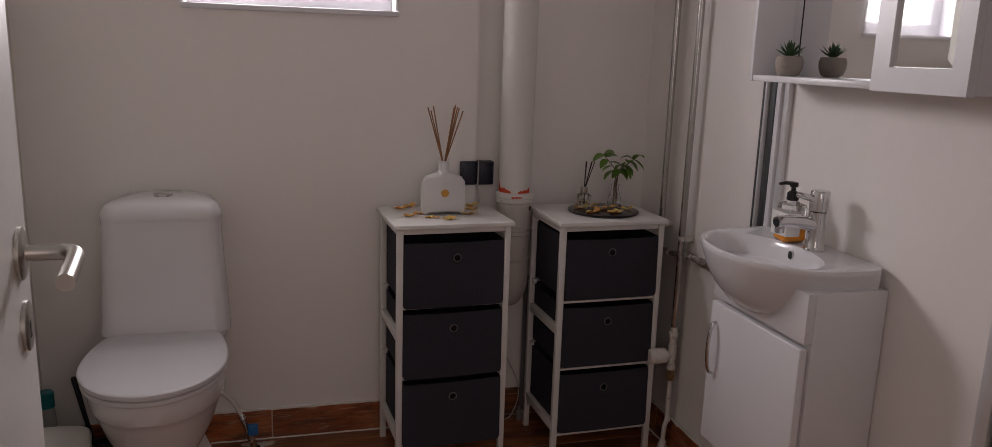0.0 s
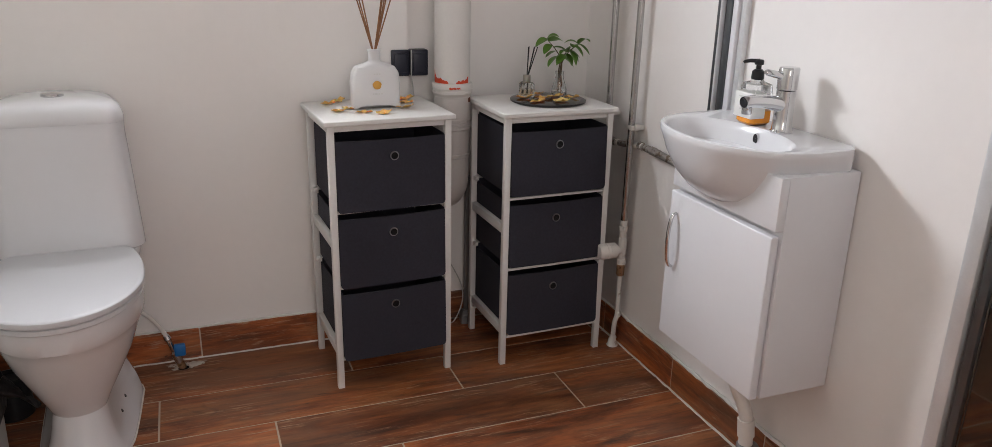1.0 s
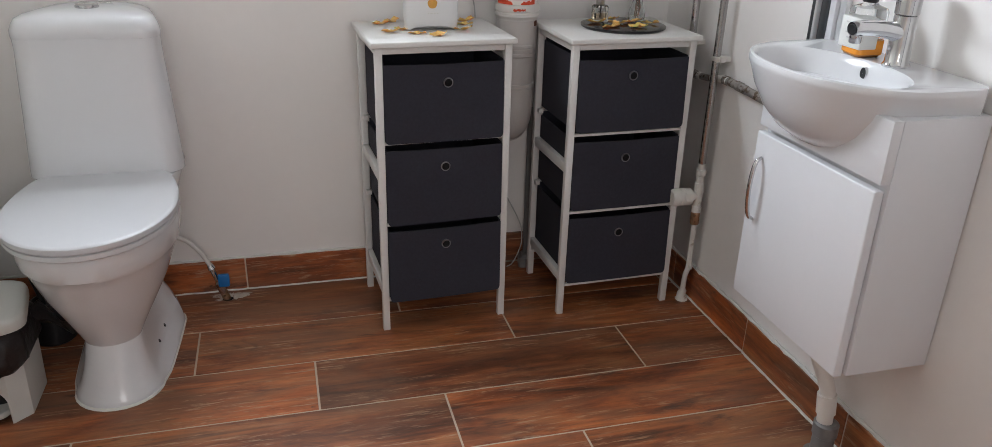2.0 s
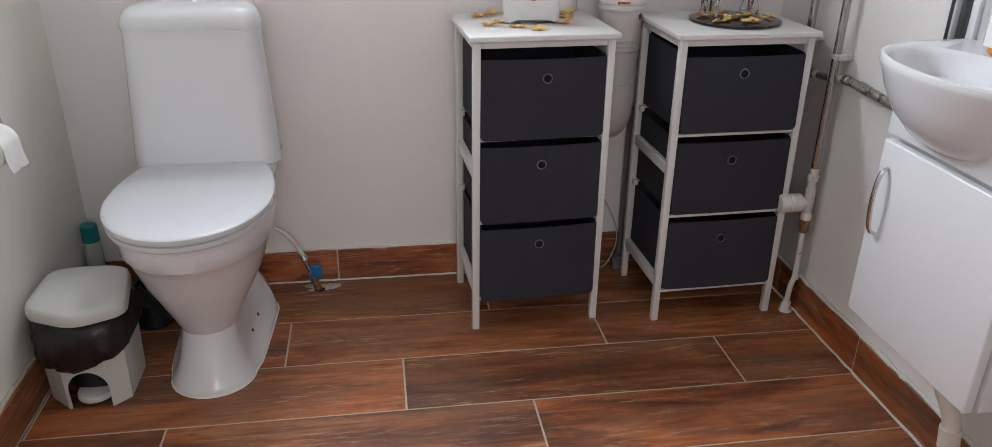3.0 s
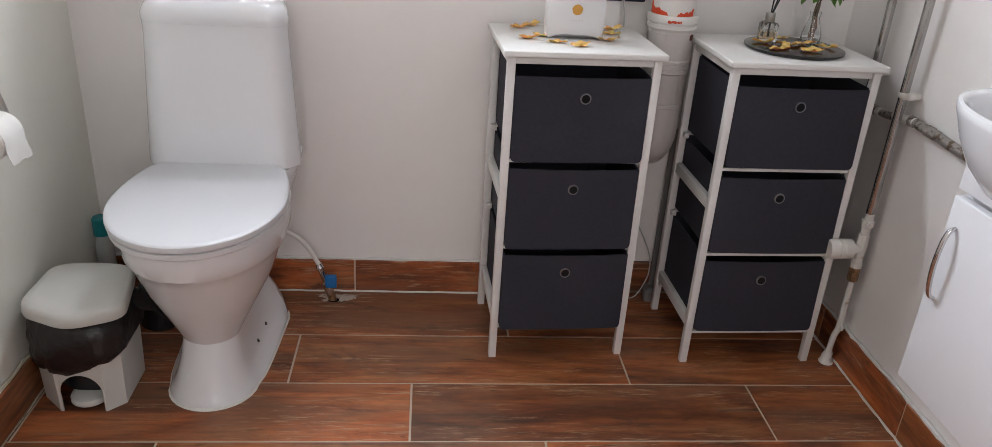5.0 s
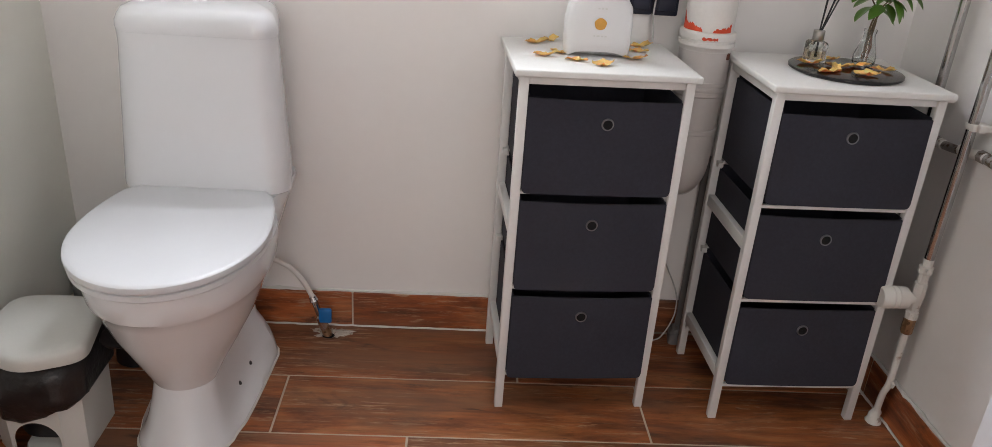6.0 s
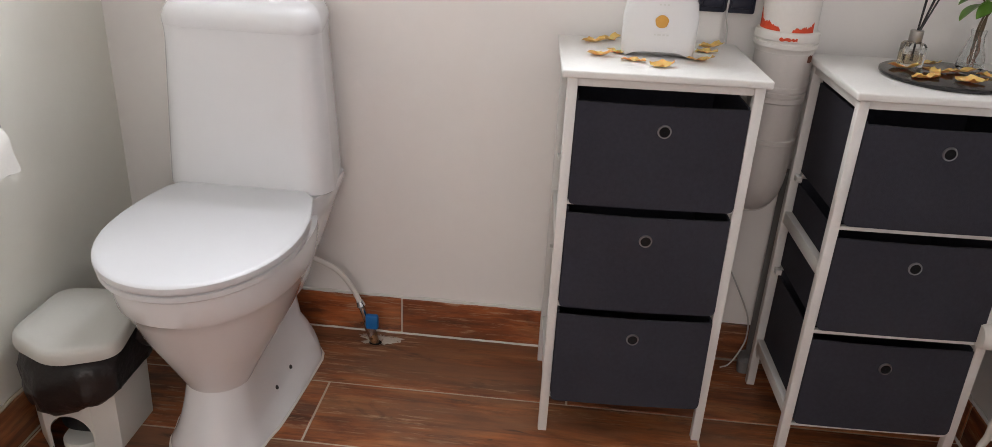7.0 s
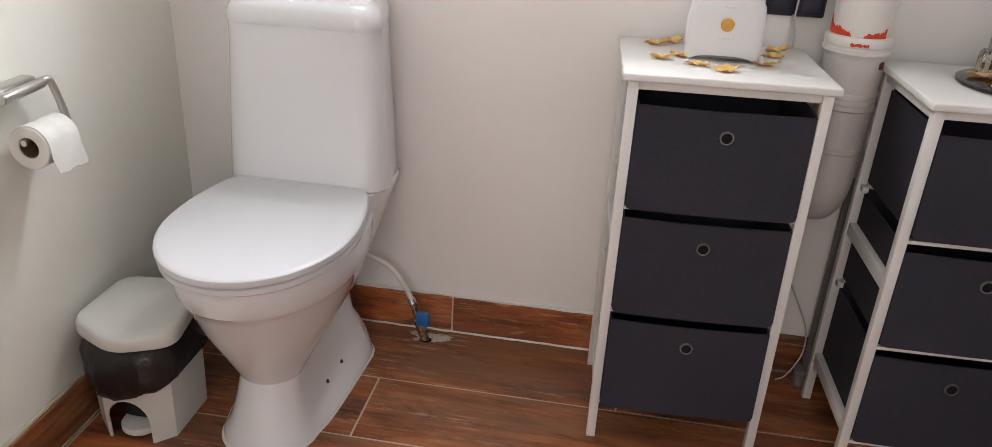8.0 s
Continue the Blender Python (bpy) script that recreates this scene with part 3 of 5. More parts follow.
ring = loft([lid_ring(0.008, 0.4085), lid_ring(0.004, 0.412), lid_ring(0.004, 0.421), lid_ring(0.008, 0.4235)])
part("seat", ring, SEAT, toilet, "white plastic seat ring")
cover = loft([lid_ring(0.006, 0.4242), lid_ring(0.001, 0.428), lid_ring(0.0, 0.434), lid_ring(0.0008, 0.4390), lid_ring(0.0035, 0.4415), lid_ring(0.009, 0.4424), lid_ring(0.03, 0.4430), lid_ring(0.08, 0.4434)])
part("seat_lid", cover, SEAT, toilet, "closed white plastic lid")
for dx in (-0.075, 0.075):
    part("hinge", tube([(-0.155 + dx - 0.02, 2.292, 0.43), (-0.155 + dx + 0.02, 2.292, 0.43)], 0.008), SEAT, toilet)
for y, z, x in ((2.192, 0.046, -0.0765), (2.268, 0.046, -0.0725)):
    part("fixing_hole", tube([(-0.11, y, z - 0.02), (x, y, z + 0.001)], 0.0048), BLACK, toilet, "small dark screw hole")

# water supply to the cistern
supply = thing("water_supply", "white flexible hose with a blue-handled valve on the floor", "water valve", (0.06, 2.47, 0))
part("hose", tube(bend([(-0.13, 2.44, 0.27), (-0.095, 2.455, 0.228), (-0.055, 2.462, 0.208), (-0.018, 2.463, 0.187), (0.012, 2.463, 0.150), (0.034, 2.462, 0.108)], 7), 0.0062, 12), PVC, supply, "white hose")
part("valve_body", tube([(0.032, 2.462, 0.112), (0.036, 2.462, 0.10), (0.037, 2.462, 0.098), (0.049, 2.462, 0.06), (0.051, 2.462, 0.055), (0.061, 2.462, 0.022)], [0.008, 0.011, 0.008, 0.008, 0.013, 0.011], 12), CHROME, supply, "steel valve body")
part("handle", box(0.050, 0.081, 2.438, 2.452, 0.050, 0.088, 0.005), BLUE, supply, "blue valve handle")
part("floor_pipe", tube([(0.059, 2.462, 0.03), (0.068, 2.462, 0.0)], 0.011), BRASS, supply)
smear = random.Random(8)
outline = [(0.074 + 0.048 * math.cos(a) * (1 + 0.3 * math.sin(3 * a + 1) + smear.uniform(-0.22, 0.22)), 2.475 + 0.026 * math.sin(a) * (1 + 0.3 * math.cos(2 * a) + smear.uniform(-0.22, 0.22))) for a in [2 * math.pi * k / 44 for k in range(44)]]
patch = loft([[(0.074 + (x - 0.074) * k, min(2.506, 2.475 + (y - 2.475) * k), z + smear.uniform(0, 0.0006)) for x, y in outline] for k, z in ((1.0, 0.0004), (0.86, 0.0014), (0.5, 0.0022), (0.1, 0.002))])
part("pipe_hole", loft([[(0.070 + r * math.cos(a), 2.458 + 0.8 * r * math.sin(a), 0.0034) for a in [2 * math.pi * k / 20 for k in range(20)]] for r in (0.0152, 0.001)], False), HOLE, supply, "dark gap round the pipe")
part("floor_patch", patch, FILLER, supply, "smeared pale filler on the floor")

# ---- washbasin cabinet and basin ----
VX, VY0, VY1 = 1.183, 1.350, 1.705
vanity = thing("washbasin_cabinet", "small wall-hung white gloss cabinet under the basin", "cabinet", (1.28, 1.53, 0.3))
part("body", box(VX + 0.02, XR - 0.003, VY0, VY1, 0.31, 0.785, 0.0015), LACQUER, vanity)
part("plinth_panel", box(VX, VX + 0.0195, VY0, VY1, 0.678, 0.785, 0.0015), LACQUER, vanity)
vdoor = part("door", box(VX - 0.002, VX + 0.0165, VY0 + 0.005, VY1, 0.307, 0.6655, 0.003, 3), LACQUER, vanity, "white gloss door")
part("handle", tube(bend([(VX - 0.003, 1.676, 0.617), (VX - 0.012, 1.676, 0.611), (VX - 0.018, 1.676, 0.592), (VX - 0.021, 1.676, 0.551), (VX - 0.018, 1.676, 0.510), (VX - 0.012, 1.676, 0.491), (VX - 0.003, 1.676, 0.485)], 5), [0.0036 + 0.0011 * math.sin(math.pi * i / 30) for i in range(31)], 12), CHROME, vdoor, "curved chrome bow handle")

basin = thing("washbasin", "small white porcelain washbasin over the cabinet", "washbasin", (1.25, 1.575, 0.71))
BC = 1.566


def basin_ring(k, z, dx=0.0, n=64):
    """Outline of the basin, shrunk to k about the middle of its bowl, its back flat on the wall."""
    pts = []
    for i in range(n):
        a = 2 * math.pi * i / n
        c, s = math.cos(a), math.sin(a)
        if c < 0:
            x = 1.262 + 0.164 * c
            y = BC + 0.215 * math.copysign(abs(s) ** 0.92, s)
        else:
            x = 1.262 + 0.1125 * abs(c) ** 0.25
            y = BC + (0.215 + 0.003 * c) * math.copysign(abs(s) ** 0.28, s)
        rear = min(1.0, max(0.0, c) * 3.0)
        ky = k + (1 - k) * rear
        pts.append((1.245 + dx + (x - 1.245) * k if c < 0.0 else 1.245 + (1.262 - 1.245) * k + (x - 1.262), BC + (y - BC) * ky, z + (max(z, 0.7862) - z) * rear))
    return pts


def well_ring(k, z):
    return [(1.208 + 0.105 * k * math.cos(a) * (1.0 if math.cos(a) < 0 else 0.88), BC - 0.006 + 0.174 * k * math.sin(a), z) for a in [2 * math.pi * i / 64 for i in range(64)]]


def back(ring):
    return [(min(x, XR - 0.002), y, z) for x, y, z in ring]


shell = [back(basin_ring(0.36, 0.686)), back(basin_ring(0.46, 0.689)), back(basin_ring(0.62, 0.705)), back(basin_ring(0.78, 0.735)), back(basin_ring(0.90, 0.772)), back(basin_ring(0.965, 0.803)), back(basin_ring(0.995, 0.815)), back(basin_ring(1.0, 0.822)), back(basin_ring(0.992, 0.828)), back(basin_ring(0.96, 0.830))]
inner = [well_ring(1.02, 0.829), well_ring(0.97, 0.824), well_ring(0.93, 0.81), well_ring(0.86, 0.782), well_ring(0.72, 0.75), well_ring(0.5, 0.732), well_ring(0.2, 0.727), well_ring(0.1, 0.7265)]
part("bowl", loft(shell + inner), PORCELAIN, basin, "glossy white oval bowl")
part("overflow", loft([circle((1.2965, BC + 0.007, 0.807), r, "x", 24, 0.9, 1.25) for r in (0.009, 0.0095)] + [circle((1.2905, BC + 0.007, 0.8065), r, "x", 24, 0.9, 1.25) for r in (0.0095, 0.0088)], False), PORCELAIN, basin, "overflow ring")
part("overflow_hole", loft([circle((1.2908, BC + 0.007, 0.8065), r, "x", 24, 0.9, 1.25) for r in (0.0005, 0.0089)], False), BLACK, basin, "dark overflow hole")
part("drain", lathe(1.208, BC, [(0.02, 0.727), (0.021, 0.730), (0.014, 0.731)]), CHROME, basin, "chrome drain")

tap = thing("mixer_tap", "chrome single-lever basin mixer tap", "tap", (1.318, 1.528, 0.83))
part("tap_body", lathe(1.318, 1.528, [(0.0232, 0.829), (0.0238, 0.832), (0.0208, 0.836), (0.0200, 0.86), (0.0196, 0.90), (0.0196, 0.9175)]), CHROME, tap)
part("spout", tube(bend([(1.312, 1.528, 0.888), (1.272, 1.529, 0.895), (1.232, 1.530, 0.897), (1.215, 1.530, 0.895)], 4), [0.0165, 0.016, 0.0155, 0.015, 0.0145, 0.014, 0.0138, 0.0136, 0.0136, 0.0136, 0.0137, 0.0137, 0.0130], 20), CHROME, tap)
part("spout_mouth", tube([(1.2155, 1.530, 0.895), (1.2137, 1.530, 0.8946)], [0.0100, 0.0096], 20), BLACK, tap, "dark round mouth of the spout")
part("aerator", lathe(1.225, 1.530, [(0.0092, 0.872), (0.0105, 0.874), (0.0105, 0.886)]), CHROME, tap)
part("lever", loft([circle((1.318, 1.528, 0.9185), 0.0188), circle((1.318, 1.528, 0.9205), 0.0207), circle((1.3182, 1.528, 0.948), 0.0209), circle((1.3192, 1.528, 0.9625), 0.0207), circle((1.3195, 1.528, 0.9655), 0.0190), circle((1.3195, 1.528, 0.9662), 0.004)]), CHROME, tap, "chrome lever cap")
part("lever_arm", tube([(1.313, 1.528, 0.944), (1.288, 1.530, 0.951), (1.266, 1.532, 0.956), (1.262, 1.5325, 0.9565)], [0.0088, 0.0075, 0.0068, 0.0045], 14), CHROME, tap)

soap = thing("soap_dispenser", "clear soap bottle with white label, black pump and amber soap", "soap bottle", (1.318, 1.642, 0.83))
sx, sy, sz = 1.318, 1.624, 0.8302
part("bottle", loft([slab_ring(sx - w, sx + w, sy - w, sy + w, sz + z, 0.014) for w, z in ((0.026, 0.0), (0.029, 0.004), (0.029, 0.080), (0.027, 0.087), (0.016, 0.092), (0.0125, 0.097))]), PLASTIC_CLEAR, soap, "clear plastic bottle")
part("liquid", loft([slab_ring(sx - w, sx + w, sy - w, sy + w, sz + z, 0.012) for w, z in ((0.026, 0.0015), (0.0293, 0.005), (0.0293, 0.030), (0.028, 0.0305))]), AMBER, soap, "amber liquid soap")
part("label", box(sx - 0.0305, sx + 0.008, sy - 0.0305, sy + 0.0305, sz + 0.014, sz + 0.070, 0.003), LABEL, soap, "white paper label with grey print")
for k, w in enumerate((0.03, 0.022, 0.026, 0.018)):
    part("print_bar", box(sx - 0.0312, sx - 0.0306, sy - w / 2, sy + w / 2, sz + 0.058 - k * 0.009, sz + 0.061 - k * 0.009), PRINT, soap, smooth=False)
part("collar", lathe(sx, sy, [(0.0125, sz + 0.096), (0.0138, sz + 0.098), (0.0132, sz + 0.113), (0.0080, sz + 0.118)]), BLACK, soap, "black pump collar")
part("pump", lathe(sx, sy, [(0.0058, sz + 0.117), (0.0055, sz + 0.127), (0.0098, sz + 0.128), (0.0100, sz + 0.136), (0.0080, sz + 0.1385)]), BLACK, soap, "black pump head")
part("nozzle", tube([(sx, sy, sz + 0.1355), (sx - 0.016, sy + 0.010, sz + 0.1355), (sx - 0.026, sy + 0.016, sz + 0.133), (sx - 0.028, sy + 0.017, sz + 0.131)], [0.0048, 0.0042, 0.0034, 0.0032]), BLACK, soap)

# basin waste under the cabinet
waste = thing("basin_waste_pipe", "white waste pipe running into a grey floor socket", "waste pipe", (1.322, 1.495, 0))
part("pipe", tube(bend([(1.27, 1.55, 0.31), (1.285, 1.53, 0.24), (1.308, 1.503, 0.16), (1.315, 1.497, 0.06)], 5), 0.0165, 16), PVC, waste, "white plastic pipe")
part("coupling", tube([(1.309, 1.502, 0.15), (1.313, 1.499, 0.105)], 0.020, 20), PVC, waste)
part("socket", lathe(1.318, 1.495, [(0.036, 0.0), (0.026, 0.006), (0.023, 0.010), (0.023, 0.05), (0.026, 0.053), (0.026, 0.08), (0.021, 0.084)]), PVC_GREY, waste, "grey plastic floor socket")

# ---- mirror cabinet ----
MX, MY0, MY1, MZ = 1.25, 1.107, 1.748, 1.196
mirror_cabinet = thing("mirror_cabinet", "white wall cabinet with a mirror door beside an open shelf", "mirror cabinet", (1.31, 1.43, MZ))
part("bottom_board", box(MX + 0.002, XR - 0.002, 1.335, MY1 - 0.013, MZ, MZ + 0.014, 0.0015), LACQUER, mirror_cabinet)
part("side_panel", box(MX, XR - 0.002, MY1 - 0.0125, MY1, MZ - 0.001, 1.80, 0.0015), LACQUER, mirror_cabinet)
part("top_board", box(MX, XR - 0.002, MY0, MY1 - 0.013, 1.786, 1.80, 0.0015), LACQUER, mirror_cabinet)
part("back_mirror", box(1.35, 1.356, 1.335, MY1 - 0.013, MZ + 0.0145, 1.785), MIRROR, mirror_cabinet, "mirror at the back of the shelf", smooth=False)
part("box", box(MX + 0.02, XR - 0.002, MY0 + 0.001, 1.3345, MZ, 1.7855, 0.001), LACQUER, mirror_cabinet)
mdoor = part("door", wall("x", MX, MX + 0.018, [MY0, MY0 + 0.036, 1.290, 1.334], [MZ - 0.002, MZ + 0.042, 1.73, 1.785], {(1, 1)}), LACQUER, mirror_cabinet, "white framed mirror door", smooth=False)
glass = loft([[(MX + 0.0055, y, z) for y, z in ((MY0 + 0.0365, MZ + 0.0425), (1.2895, MZ + 0.0425), (1.2895, 1.7295), (MY0 + 0.0365, 1.7295))], [(MX + 0.0025, y, z) for y, z in ((MY0 + 0.0515, MZ + 0.0585), (1.2745, MZ + 0.0585), (1.2745, 1.7115), (MY0 + 0.0515, 1.7115))]])
part("mirror", glass, MIRROR, mdoor, "bevelled mirror", smooth=False)

part("mirror_joint", box(1.3485, 1.3499, 1.7035, 1.7050, MZ + 0.05, 1.785), BLACK, mirror_cabinet, "dark edge between two mirror sheets", smooth=False)

pot = thing("succulent_pot", "small green succulent in a round pale stone pot", "potted plant", (1.292, 1.655, MZ + 0.0142))
px, py, pz = 1.292, 1.655, MZ + 0.0145
part("pot", lathe(px, py, [(0.018, pz), (0.025, pz + 0.005), (0.0305, pz + 0.02), (0.031, pz + 0.034), (0.028, pz + 0.044), (0.025, pz + 0.045), (0.023, pz + 0.041)]), STONE, pot)
rnd = random.Random(5)
for k in range(22):
    a, lift = k * 2.4, radians(25 + 60 * k / 22)
    d = Vector((math.cos(a) * math.cos(lift), math.sin(a) * math.cos(lift), math.sin(lift)))
    side = d.cross(Vector((0, 0, 1))).normalized()
    up = side.cross(d)
    o, ln = Vector((px, py, pz + 0.042)), rnd.uniform(0.032, 0.042)
    rings = [[o + d * ln * t + w * (side * math.cos(b) + up * 0.4 * math.sin(b)) for b in (0, 1.57, 3.14, 4.71)] for t, w in ((0, 0.003), (0.35, 0.0048), (0.75, 0.003), (1, 0.0004))]
    part("leaf", loft(rings), AGAVE, pot)

# ---- pipes on the walls ----
heating = thing("heating_pipes", "two grey vertical heating pipes with a white radiator valve", "heating pipe", (1.345, 2.25, 0))
part("pipe", tube([(1.345, 2.318, 0.32), (1.345, 2.316, 2.4)], 0.0098, 16), PIPE_GREY, heating)
part("pipe", tube([(1.345, 2.181, 0.40), (1.345, 2.168, 2.4)], 0.0098, 16), PIPE_GREY, heating)
part("lower_pipe", tube(bend([(1.345, 2.181, 0.250), (1.346, 2.182, 0.15), (1.346, 2.183, 0.105), (1.341, 2.186, 0.075), (1.341, 2.190, 0.0)], 5), 0.0074, 14), PAINT_PIPE, heating, "chipped white painted pipe")
part("valve_body", tube([(1.345, 2.181, 0.420), (1.345, 2.181, 0.404), (1.345, 2.181, 0.402), (1.345, 2.181, 0.388), (1.345, 2.181, 0.385), (1.345, 2.181, 0.366), (1.345, 2.181, 0.364), (1.345, 2.181, 0.340), (1.345, 2.181, 0.300), (1.345, 2.181, 0.296), (1.345, 2.181, 0.280)], [0.0105, 0.0105, 0.0145, 0.0145, 0.0105, 0.0105, 0.0128, 0.0142, 0.0115, 0.0145, 0.0145], 10), PAINT_PIPE, heating, "white painted valve body")
part("union", tube([(1.345, 2.181, 0.282), (1.345, 2.181, 0.278), (1.345, 2.181, 0.246), (1.345, 2.181, 0.242)], [0.0115, 0.0128, 0.0128, 0.011], 8), BRASS, heating, "bare brass nut")
part("vent_screw", tube([(1.345, 2.181, 0.395), (1.339, 2.160, 0.399)], 0.0042, 8), PAINT_PIPE, heating, "small painted vent screw")
head = loft([circle((x, 2.181, 0.327), r, "x", 28) for x, r in ((1.338, 0.012), (1.322, 0.013), (1.321, 0.0235), (1.30, 0.0245), (1.299, 0.0232), (1.296, 0.0232), (1.295, 0.0245), (1.289, 0.0245), (1.288, 0.0232), (1.285, 0.0232), (1.284, 0.0245), (1.270, 0.0242), (1.264, 0.0215))])
part("floor_collar", tube([(1.341, 2.190, 0.0), (1.3415, 2.1895, 0.008), (1.340, 2.191, 0.019), (1.342, 2.189, 0.028), (1.341, 2.190, 0.036)], [0.019, 0.0155, 0.0125, 0.0115, 0.0075], 11), PAINT_PIPE, heating, "lumpy chipped paint at the floor")
part("paint_lump", tube([(1.348, 2.180, 0.118), (1.349, 2.174, 0.112), (1.348, 2.172, 0.104)], [0.004, 0.006, 0.003], 7), PAINT_PIPE, heating, "lump of old paint")
part("thermostat_head", head, PVC, heating, "white ribbed thermostat head")
for y, z in ((2.178, 0.704), (2.318, 0.722)):
    clip = box(1.334, XR, y - 0.018, y + 0.010, z - 0.006, z + 0.007, 0.003)
    box(1.341, 1.356, y - 0.028, y - 0.017, z - 0.005, z + 0.011, 0.003, bm=clip)
    part("clip", clip, PVC, heating, "white plastic pipe clip")
branch = thing("basin_supply_pipe", "corroded grey water pipe running along the wall to the basin", "water pipe", (1.35, 1.98, 0.68))
part("pipe", tube(bend([(1.360, 2.50, 0.630), (1.358, 2.36, 0.632), (1.358, 2.28, 0.637), (1.364, 2.235, 0.640), (1.366, 2.19, 0.648)], 5), 0.0088, 14), PIPE_OLD, branch)
part("bend", tube(bend([(1.366, 2.19, 0.648), (1.364, 2.165, 0.653), (1.358, 2.143, 0.657), (1.356, 2.125, 0.658)], 4), 0.0098, 14), PAINT_PIPE, branch, "pale old pipe bend")
part("pipe", tube(bend([(1.356, 2.125, 0.658), (1.356, 2.04, 0.656), (1.355, 1.95, 0.652), (1.352, 1.70, 0.645)], 5), 0.0105, 14), PIPE_OLD, branch)
for y, x, z, r in ((2.300, 1.358, 0.636, 0.0125), (2.275, 1.359, 0.637, 0.0115), (2.215, 1.366, 0.645, 0.0118), (2.140, 1.357, 0.657, 0.0125), (2.072, 1.356, 0.657, 0.0130), (2.050, 1.356, 0.656, 0.0122)):
    part("union", tube([(x, y + 0.008, z), (x, y + 0.006, z), (x, y - 0.006, z), (x, y - 0.008, z)], [r - 0.002, r, r, r - 0.002], 8), PIPE_OLD if r > 0.012 else PAINT_PIPE, branch, "old pipe union")

cover_strip = thing("wall_channel", "dark and pale aluminium channel strip fixed upright on the wall", "wall profile", (1.36, 1.82, 0.1))
for name, y0, y1, proud, m, label in (("dark_rail", 1.8265, 1.847, 0.020, ALU_DARK, "dark grey rail"), ("bright_rail", 1.8195, 1.826, 0.028, ALU, "bright aluminium rail"), ("dark_rail", 1.797, 1.819, 0.018, ALU_DARK, ""), ("grey_rail", 1.785, 1.7965, 0.014, ALU, "grey aluminium rail"), ("white_rail", 1.767, 1.7845, 0.022, LACQUER, "white rail"), ("grey_rail", 1.746, 1.7665, 0.014, ALU, "")):
    part(name, box(XR - proud, XR, y0, y1, 0.5, 2.4, 0.002), m, cover_strip, label)

stack = thing("soil_stack", "white painted soil pipe with red primer showing at its joint", "soil pipe", (0.887, 2.44, 0.45))
SX, SY = 0.887, 2.445


def chipped(z):
    """The upper pipe, its paint broken away above the joint."""
    return loft([circle((SX, SY, q), 0.0525, "z", 48) for q in (z, 1.0, 1.6, 2.4)])


part("upper_pipe", chipped(0.79), STACK_PAINT, stack, "white painted upper pipe")
rnd = random.Random(11)
for a0, a1, spike, body, inner in ((-182, -119, 0.024, 0.018, -1), (-98, -48, 0.012, 0.013, 1)):
    top, low = [], []
    m = 30
    for i in range(m + 1):
        a = radians(a0 + (a1 - a0) * i / m)
        u = 1 - i / m if inner < 0 else i / m
        h = 0.809 + body * min(1.0, 0.62 + 0.8 * u) * min(1.0, u * 9 + 0.25) + spike * max(0.0, (u - 0.72) / 0.28) ** 1.3 + rnd.uniform(-0.0026, 0.0022)
        top.append((SX + 0.0531 * math.cos(a), SY + 0.0531 * math.sin(a), h))
        low.append((SX + 0.0531 * math.cos(a), SY + 0.0531 * math.sin(a), 0.806))
    part("bare_patch", loft([low, top], False, closed=False), RED, stack, "patch of red primer", smooth=False)
part("joint", lathe(SX, SY, [(0.0535, 0.812), (0.058, 0.81), (0.060, 0.806), (0.060, 0.795), (0.0575, 0.793), (0.0575, 0.790), (0.0598, 0.789), (0.0598, 0.781), (0.057, 0.778), (0.055, 0.77)], 48), STACK_PAINT, stack, "white collar with chipped paint")
low, top = [], []
for i in range(15):
    a = radians(-116 + 31 * i / 14)
    top.append((SX + 0.0606 * math.cos(a), SY + 0.0606 * math.sin(a), 0.8035 - 0.003 * rnd.random()))
    low.append((SX + 0.0606 * math.cos(a), SY + 0.0606 * math.sin(a), 0.7955 + 0.003 * rnd.random()))
part("bare_patch", loft([low, top], False, closed=False), RED, stack, smooth=False)
part("sleeve", lathe(SX, SY, [(0.0545, 0.775), (0.0545, 0.708), (0.056, 0.706), (0.056, 0.700), (0.054, 0.699), (0.054, 0.696), (0.056, 0.695), (0.056, 0.689), (0.054, 0.688), (0.054, 0.685), (0.056, 0.684), (0.056, 0.676), (0.052, 0.673), (0.0505, 0.60), (0.053, 0.598), (0.053, 0.590), (0.0505, 0.588)], 48), PVC_SHADED, stack, "ribbed white plastic sleeve")
part("elbow", tube(bend([(SX, SY, 0.589), (SX, SY, 0.53), (SX - 0.002, SY + 0.012, 0.49), (SX - 0.004, SY + 0.05, 0.465), (SX - 0.004, SY + 0.106, 0.46)], 6), 0.0505, 40), PVC_SHADED, stack, "white plastic elbow into the wall")
part("elbow_lip", tube([(SX - 0.003, SY + 0.030, 0.474), (SX - 0.004, SY + 0.046, 0.467)], 0.053, 40), PVC_SHADED, stack)

rim = [(SX - 0.004 + 0.0525 * math.cos(a), YB - 0.002, 0.460 + 0.0525 * math.sin(a)) for a in [2 * math.pi * k / 40 for k in range(41)]]
part("wall_seal", tube(rim, [0.0036 + 0.0009 * math.sin(k * 1.7) for k in range(41)], 8), CAULK, stack, "white sealant round the pipe at the wall")
chip = []
for zz in (0.756, 0.762, 0.769):
    chip.append([(SX + 0.0551 * math.cos(radians(a)), SY + 0.0551 * math.sin(radians(a)), zz + rnd.uniform(-0.0015, 0.0015)) for a in range(-50, -29, 3)])
part("rust_chip", loft(chip, False, closed=False), RUST, stack, "small rusty chip", smooth=False)

